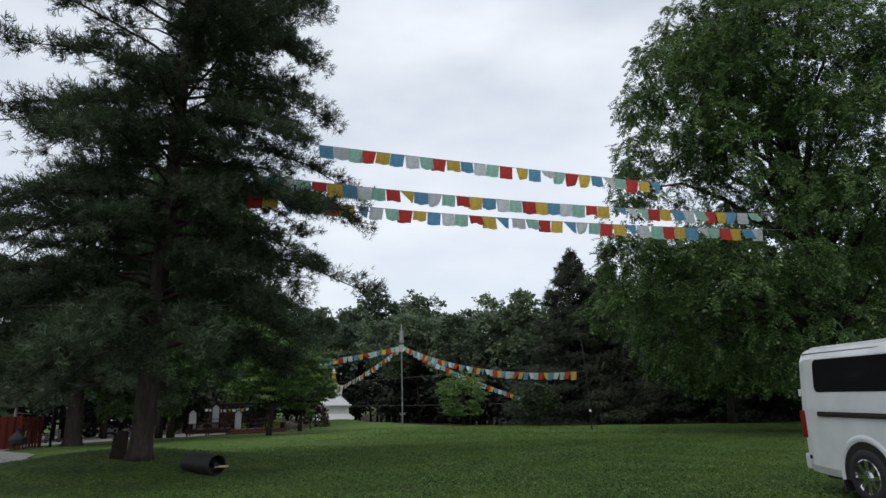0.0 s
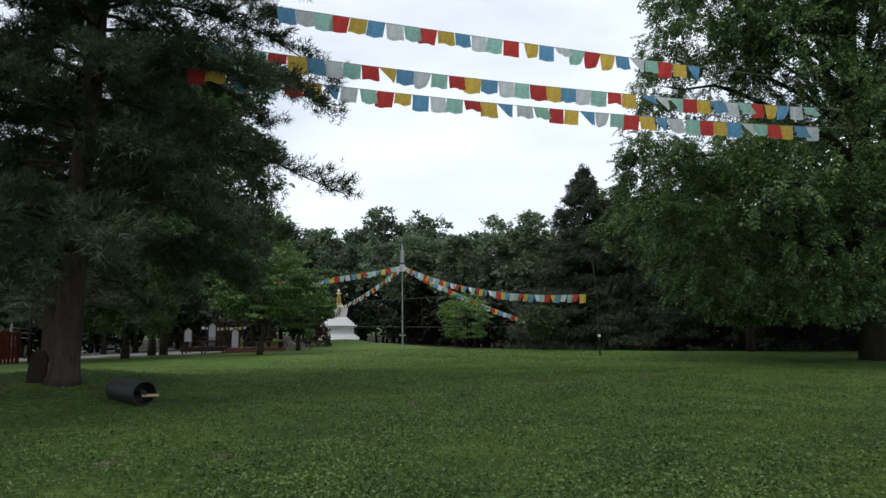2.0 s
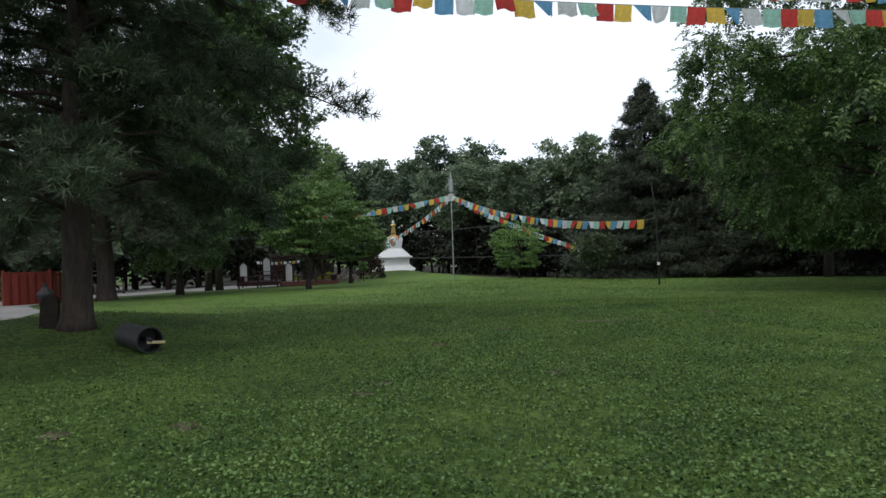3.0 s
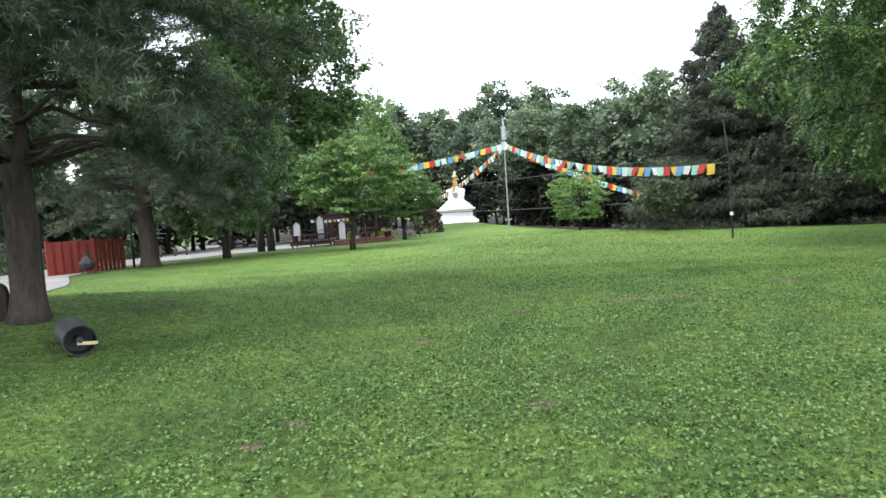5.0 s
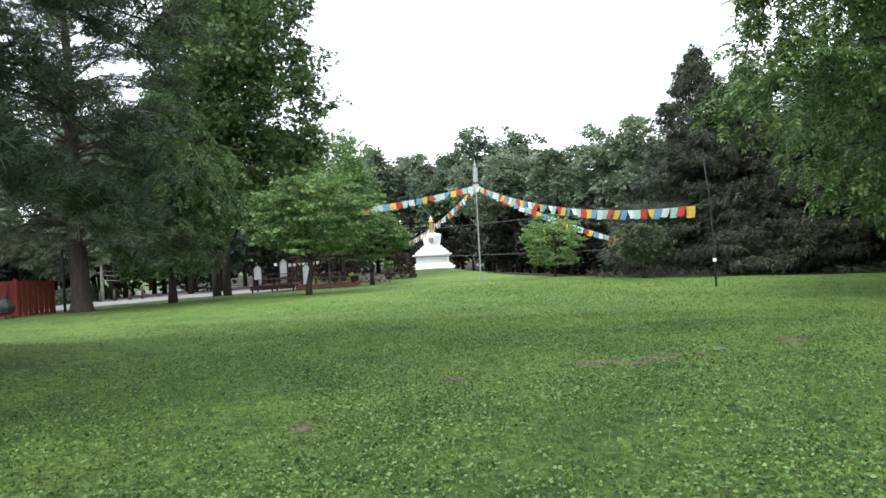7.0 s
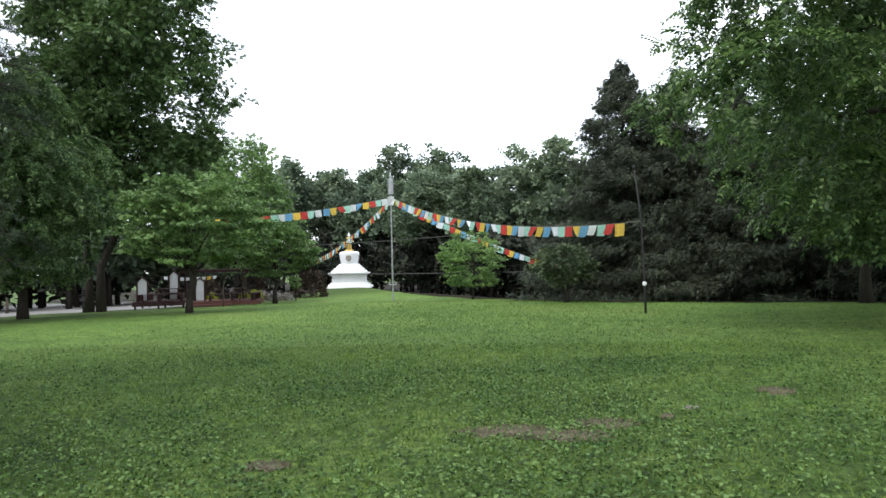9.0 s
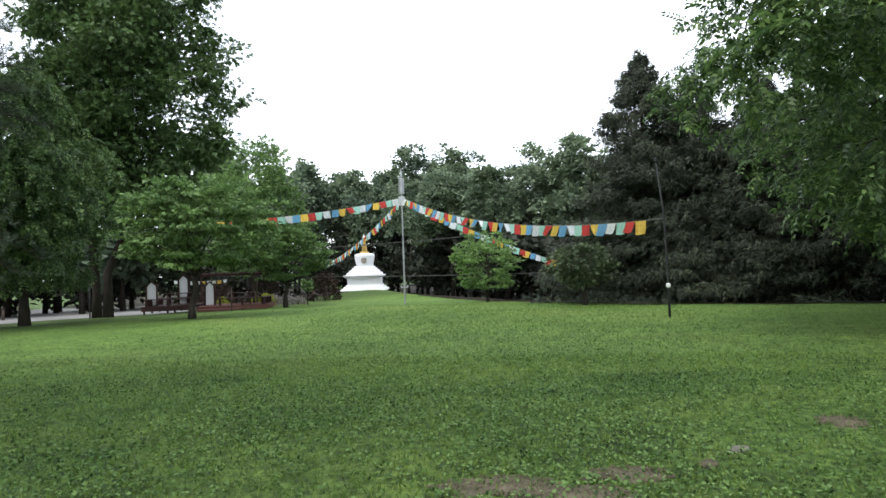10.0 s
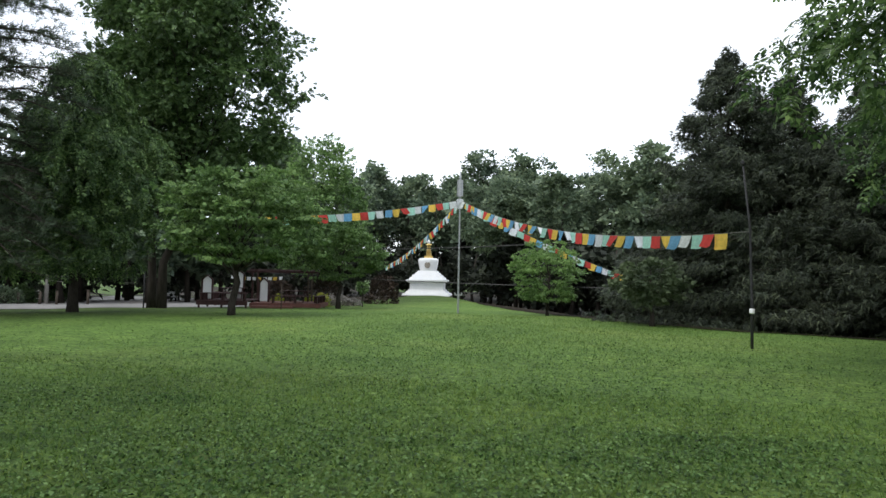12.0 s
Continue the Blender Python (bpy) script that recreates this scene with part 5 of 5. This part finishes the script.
def picnic_table(u, v, rz, z):
    b = on_deck("picnic_table", u, v, z, rz)
    for k in range(5):
        part("top_board", boxed((0, (k - 2) * 0.145, 0.74), (1.7, 0.135, 0.04), None, 0.005), MAROON, b)
    for sy in (-0.68, 0.68):
        part("seat", boxed((0, sy, 0.44), (1.7, 0.26, 0.04), None, 0.005), MAROON, b)
    for sx in (-0.6, 0.6):
        for sy in (-1, 1):
            part("leg", tube(bmesh.new(), [(sx, sy * 0.6, 0.0), (sx, sy * 0.22, 0.72)], [0.05, 0.05], 4), MAROON, b)
        part("cross_beam", boxed((sx, 0, 0.4), (0.05, 1.5, 0.09)), MAROON, b)
    return tagged(b, "dark wooden picnic table with fixed seats", "picnic table", "picnic tables")


picnic_table(1.75, 1.6, 5, 0.46)
picnic_table(5.7, 2.1, -4, 0.32)


def arch_board(x, y, base, ht, w, rz):
    """A white board with a pointed top in a dark frame."""
    root = empty("arch_board", x, y, base, rz)
    bm = bmesh.new()
    pts = [(-w / 2, 0.05), (w / 2, 0.05), (w / 2, ht - 0.28), (w / 4, ht - 0.1), (0, ht), (-w / 4, ht - 0.1), (-w / 2, ht - 0.28)]
    f = bm.faces.new([bm.verts.new((px_, 0, pz_)) for px_, pz_ in pts])
    g = bmesh.ops.extrude_face_region(bm, geom=[f])
    for v in g["geom"]:
        if isinstance(v, bmesh.types.BMVert):
            v.co.y += 0.05
    bmesh.ops.recalc_face_normals(bm, faces=list(bm.faces))
    part("panel", bm, BOARD_WHITE, root, "plain white panel")
    for sx in (-1, 1):
        part("upright", boxed((sx * (w / 2 + 0.05), 0.02, (ht - 0.26) / 2), (0.09, 0.12, ht - 0.2)), MAROON, root)
        a = math.atan2(0.3, w / 2 + 0.08)
        part("gable", boxed((sx * (w / 4 + 0.03), 0.02, ht - 0.1), (w / 2 + 0.22, 0.14, 0.06), Matrix.Translation((sx * (w / 4 + 0.03), 0.02, ht - 0.1)) @ Matrix.Rotation(sx * a, 4, "Y") @ Matrix.Translation((-sx * (w / 4 + 0.03), -0.02, -ht + 0.1))), MAROON, root)
    return tagged(root, "white pointed-arch board in a dark wooden frame", "board", "arch boards on the deck")


arch_board(-20.5, 50.0, dz + 0.46, 1.5, 0.52, DA + 6)
arch_board(-19.45, 51.9, dz + 0.46, 1.85, 0.52, DA)
arch_board(-17.5, 51.7, dz + 0.32, 1.5, 0.52, DA - 8)

perg = on_deck("pergola", 4.2, 4.3, 0.0)
for u in (-1.9, 1.9):
    for v in (-0.4, 0.9):
        part("post", boxed((u, v, 1.15), (0.11, 0.11, 2.3)), OLD_WOOD if u > 0 else MAROON, perg)
for v in (-0.45, 0.95):
    part("beam", boxed((0, v, 2.28), (4.6, 0.06, 0.14)), MAROON, perg)
for k in range(9):
    part("rafter", boxed((-2.0 + 0.5 * k, 0.25, 2.4), (0.05, 2.0, 0.1)), MAROON, perg)
tagged(perg, "open dark pergola behind the deck", "pergola")
for k, (u0, u1) in enumerate(((0.6, 5.0),)):
    a, b = on_deck("flag_anchor", u0, 3.8, 2.05), on_deck("flag_anchor", u1, 3.8, 2.05)
    pa, pb = a.matrix_world.translation.copy(), b.matrix_world.translation.copy()
    bpy.data.objects.remove(a), bpy.data.objects.remove(b)
    flag_string(pa, pb, 0.15, 0.36, 231, "faded string of prayer flags on the pergola", 0, 0.2, 0.3, 0.7, colours=["white", "white", "yellow"])

# ---- shrubs ----
for i, (x, y, w, ht) in enumerate(((-18.6, 55.5, 1.1, 0.85), (-16.5, 56.3, 1.0, 0.8), (-15.95, 57.0, 1.2, 0.95))):
    shrub("yellow_shrub", x, y, w, w, ht, 420, 0.12, YELLOW_LEAF, "rounded yellow-green shrub behind the deck", "shrub", 300 + i, "yellow-green shrubs")
for i, (x, y, w, ht) in enumerate(((-16.75, 60.0, 1.4, 0.8), (-15.7, 60.1, 1.4, 0.8), (-14.85, 60.2, 1.1, 0.6))):
    shrub("grey_shrub", x, y, w, w, ht, 460, 0.12, LAVENDER, "pale grey-mauve flowering shrub", "shrub", 310 + i, "grey shrubs")
for i, (x, y, w, ht) in enumerate(((-15.0, 67.0, 3.0, 2.5), (-20.5, 66.5, 3.4, 2.6), (-24.0, 64.5, 3.5, 2.2))):
    shrub("hedge", x, y, w, 2.2, ht, 1300, 0.2, RUST, "dark brownish hedge beyond the lawn", "hedge", 320 + i, "dark hedges")
for i in range(14):
    y = 24 + 3.2 * i
    x = -26.5 - max(0, y - 27) * 0.52 - 0.6 * (i % 3)
    shrub("bush", x, y, 2.6, 2.2, 1.1 + 0.5 * (i % 4) / 2, 500, 0.2, HAZED_WOODS if i % 2 else MAPLE, "low leafy bush along the far side of the driveway", "bush", 340 + i, "bushes by the driveway")

# ---- far parked car ----
car = empty("car", -37.6, 68.0, gz(-37.6, 68.0) + 0.03, -58)
bm = bmesh.new()
prof = [(2.1, 0.38), (2.15, 0.75), (1.95, 0.98), (1.05, 1.1), (0.45, 1.68), (-1.5, 1.72), (-2.0, 1.2), (-2.1, 1.0), (-2.12, 0.4)]
ringA = [bm.verts.new((x, -0.86 * (0.86 if z > 1.2 else 1), z)) for x, z in prof]
ringB = [bm.verts.new((x, 0.86 * (0.86 if z > 1.2 else 1), z)) for x, z in prof]
bm.faces.new(ringA)
bm.faces.new(ringB[::-1])
for k in range(len(prof)):
    bm.faces.new((ringA[k], ringB[k], ringB[(k + 1) % len(prof)], ringA[(k + 1) % len(prof)]))
bmesh.ops.recalc_face_normals(bm, faces=list(bm.faces))
bmesh.ops.bevel(bm, geom=list(bm.edges), offset=0.05, segments=2, affect="EDGES")
part("body", bm, WHITE_PAINT, car, smooth=False)
part("windscreen", boxed((0, 0, 0), (0.62, 1.36, 0.02), Matrix.Translation((0.78, 0, 1.41)) @ Matrix.Rotation(radians(44), 4, "Y")), DARK_GLASS, car, "dark windscreen")
for sy in (-1, 1):
    part("side_window", boxed((-0.5, sy * 0.8, 1.36), (1.6, 0.06, 0.4), None, 0.02), DARK_GLASS, car)
    part("headlight", boxed((2.08, sy * 0.6, 0.68), (0.1, 0.3, 0.14), None, 0.02), CHROME, car)
    for wx in (-1.3, 1.3):
        wm = Matrix.Translation((wx, sy * 0.8, 0.32)) @ Matrix.Rotation(radians(-90 * sy), 4, "X")
        wh = part("wheel", lathe(bmesh.new(), [(0.2, -0.08), (0.31, -0.08), (0.32, 0.08), (0.2, 0.09)], 20, wm), RUBBER, car)
        part("rim", lathe(bmesh.new(), [(0.05, 0.02), (0.2, 0.05), (0.19, 0.085), (0.03, 0.095)], 14, wm), CHROME, wh)
part("grille", boxed((2.13, 0, 0.5), (0.05, 0.9, 0.14)), BLACK_PLASTIC, car)
part("bumper", boxed((2.14, 0, 0.38), (0.1, 1.6, 0.14), None, 0.02), BLACK_PLASTIC, car)
tagged(car, "white car parked on the gravel driveway", "car")

# ---- bare patches, stones ----
PATCHES = [(3.17, 17.65, 0.32, 0.15), (3.56, 17.5, 0.34, 0.15), (3.97, 17.88, 0.24, 0.13), (5.95, 19.45, 0.17, 0.17), (0.45, 11.5, 0.1, 0.09), (2.36, 12.05, 0.1, 0.09), (0.36, 11.0, 0.09, 0.07), (1.49, 16.75, 0.15, 0.09), (-0.8, 9.65, 0.12, 0.09), (-1.75, 9.3, 0.1, 0.07), (0.6, 14.5, 0.1, 0.07)]
for i, (x, y, a, b) in enumerate(PATCHES):
    root = empty("bare_patch", x, y, gz(x, y))
    bm = bmesh.new()
    n = 44
    out = []
    for k in range(n):
        t = 2 * math.pi * k / n
        q = 1 + 0.45 * noise.noise((math.cos(t) * 1.6 + i * 3, math.sin(t) * 1.6, 0.5)) + 0.5 * noise.noise((math.cos(t) * 4 + i, math.sin(t) * 4, 2.5)) + 0.3 * noise.noise((math.cos(t) * 11 + i, math.sin(t) * 11, 4.5))
        out.append((1.25 * a * q * math.cos(t), 1.25 * b * q * math.sin(t)))
    c = bm.verts.new((0, 0, 0.02))
    r1 = [bm.verts.new((0.6 * px_, 0.6 * py_, 0.017 + gz(x + 0.6 * px_, y + 0.6 * py_) - gz(x, y))) for px_, py_ in out]
    r2 = [bm.verts.new((px_, py_, gz(x + px_, y + py_) - gz(x, y) - 0.004)) for px_, py_ in out]
    for k in range(n):
        bm.faces.new((c, r1[k], r1[(k + 1) % n]))
        bm.faces.new((r1[k], r2[k], r2[(k + 1) % n], r1[(k + 1) % n]))
    part("soil", bm, SOIL, root, smooth=True)
    rr = np.random.default_rng(500 + i)
    bm = bmesh.new()
    for k in range(int(260 * math.sqrt(a * b) / 0.25)):
        t, q = rr.uniform(0, 2 * math.pi), math.sqrt(rr.random()) * 1.15
        u, v = a * q * math.cos(t), b * q * math.sin(t)
        w = rr.uniform(0.006, 0.02)
        dz_ = gz(x + u, y + v) - gz(x, y) + 0.016
        tip = bm.verts.new((u + rr.normal(0, 0.004), v, dz_ + w * rr.uniform(0.5, 0.9)))
        ring = [bm.verts.new((u + w * math.cos(j * 1.571 + t) * rr.uniform(0.6, 1.3), v + w * math.sin(j * 1.571 + t) * rr.uniform(0.6, 1.3), dz_ - 0.006)) for j in range(4)]
        for j in range(4):
            bm.faces.new((ring[j], ring[(j + 1) % 4], tip))
    part("soil_crumbs", bm, SOIL, root)
    tagged(root, "bare brown soil patch worn into the lawn", "bare patch", "bare patches in the lawn", kind="stuff")


def rock(x, y, s, material, label, seed):
    r = np.random.default_rng(seed)
    bm = bmesh.new()
    bmesh.ops.create_icosphere(bm, subdivisions=2, radius=1.0)
    for v in bm.verts:
        v.co = Vector((v.co.x * s[0], v.co.y * s[1], v.co.z * s[2])) * (1 + 0.25 * noise.noise(v.co * 1.7 + Vector((seed, 0, 0))))
    ob = part("stone", bm, material, smooth=True)
    ob.matrix_world = pose(x, y, gz(x, y) + s[2] * 0.35, 0, 0, 40 * r.random())
    return tagged(ob, label, "stone")


rock(4.83, 18.48, (0.1, 0.07, 0.022), ROCK, "flat pale stone lying in the grass", 4)
rock(4.52, 18.1, (0.08, 0.06, 0.03), SOIL, "dark clod of earth lying in the grass", 9)

# ---- grass and clover ----
def sown(n, sx, y0, y1, y2, seed):
    """Places on the lawn: dense along the walk from y0 to y1, thinning out to y2 and to both sides."""
    rng = np.random.default_rng(seed)
    k = int(n * 0.55)
    y = np.r_[rng.uniform(y0, y1, k), y0 + (y2 - y0) * rng.random(n - k) ** 1.3]
    x = 2.2 + rng.normal(0, sx, n) * (0.75 + 0.25 * np.maximum(y, 0) / y1)
    keep = rng.random(n) < np.clip((y2 - y) / (0.45 * (y2 - y1)), 0, 1) * np.clip((y - y0) / 2.5, 0, 1)
    for px_, py_, a, b in PATCHES:
        keep &= ((x - px_) / (1.15 * a)) ** 2 + ((y - py_) / (1.15 * b)) ** 2 > rng.uniform(-2.0, 1.6, n)
    keep &= np.hypot(x + 6.05, y - 14.75) > 0.42
    edge_x, edge_y = np.array(LOT_EDGE).T
    keep &= (y > 8.75) | (x < np.interp(y, edge_y, edge_x) + 0.05 * rng.normal(0, 1, n))
    x, y = x[keep], y[keep]
    return np.stack([x, y, H(x, y) - 0.004], 1), rng


TRI = np.array([[[0.0, -0.09, 0.0], [0.0, 0.09, 0.0], [1.0, 0.0, 0.0]]])
base, rng = sown(240000, 4.6, 2.5, 24.0, 50.0, 401)
d = rng.normal(0, 0.55, (len(base), 3))
d[:, 2] = rng.uniform(0.4, 1.0, len(base))
v, f = scatter(TRI, base, d, rng.uniform(0.028, 0.055, len(base)) * (1 + 0.02 * np.maximum(base[:, 1], 0)), rng, 1.0)
tagged(mesh_np("grass", v, f, GRASS), "short mown grass blades of the lawn", "grass", kind="stuff")
base, rng = sown(330000, 3.9, 3.5, 22.0, 36.0, 402)
w = np.sin(base[:, 0] * 1.9 + 1.3 * np.sin(base[:, 1] * 0.8)) + np.sin(base[:, 1] * 1.6 + 1.7 * np.sin(base[:, 0] * 0.9)) + 0.9 * np.sin(base[:, 0] * 9.1 + 2 * np.sin(base[:, 1] * 7.3)) + rng.normal(0, 0.9, len(base))
base = base[w > -0.1 - 1.2 * (rng.random(len(base)) < 0.3)]
base[:, 2] += rng.uniform(0.004, 0.05, len(base))
d = rng.normal(0, 1.0, (len(base), 3)) * np.array([1, 1, 0.45])
LEAF = leaf_quads([((0, 0, 0), (1, 0, 0.1), 1.0, 0.72, (0, 0, 1))])
v, f = scatter(LEAF, base, d, rng.uniform(0.016, 0.042, len(base)), rng, 0.6)
tagged(mesh_np("clover", v, f, CLOVER), "low patches of clover leaves in the lawn", "clover", kind="stuff")
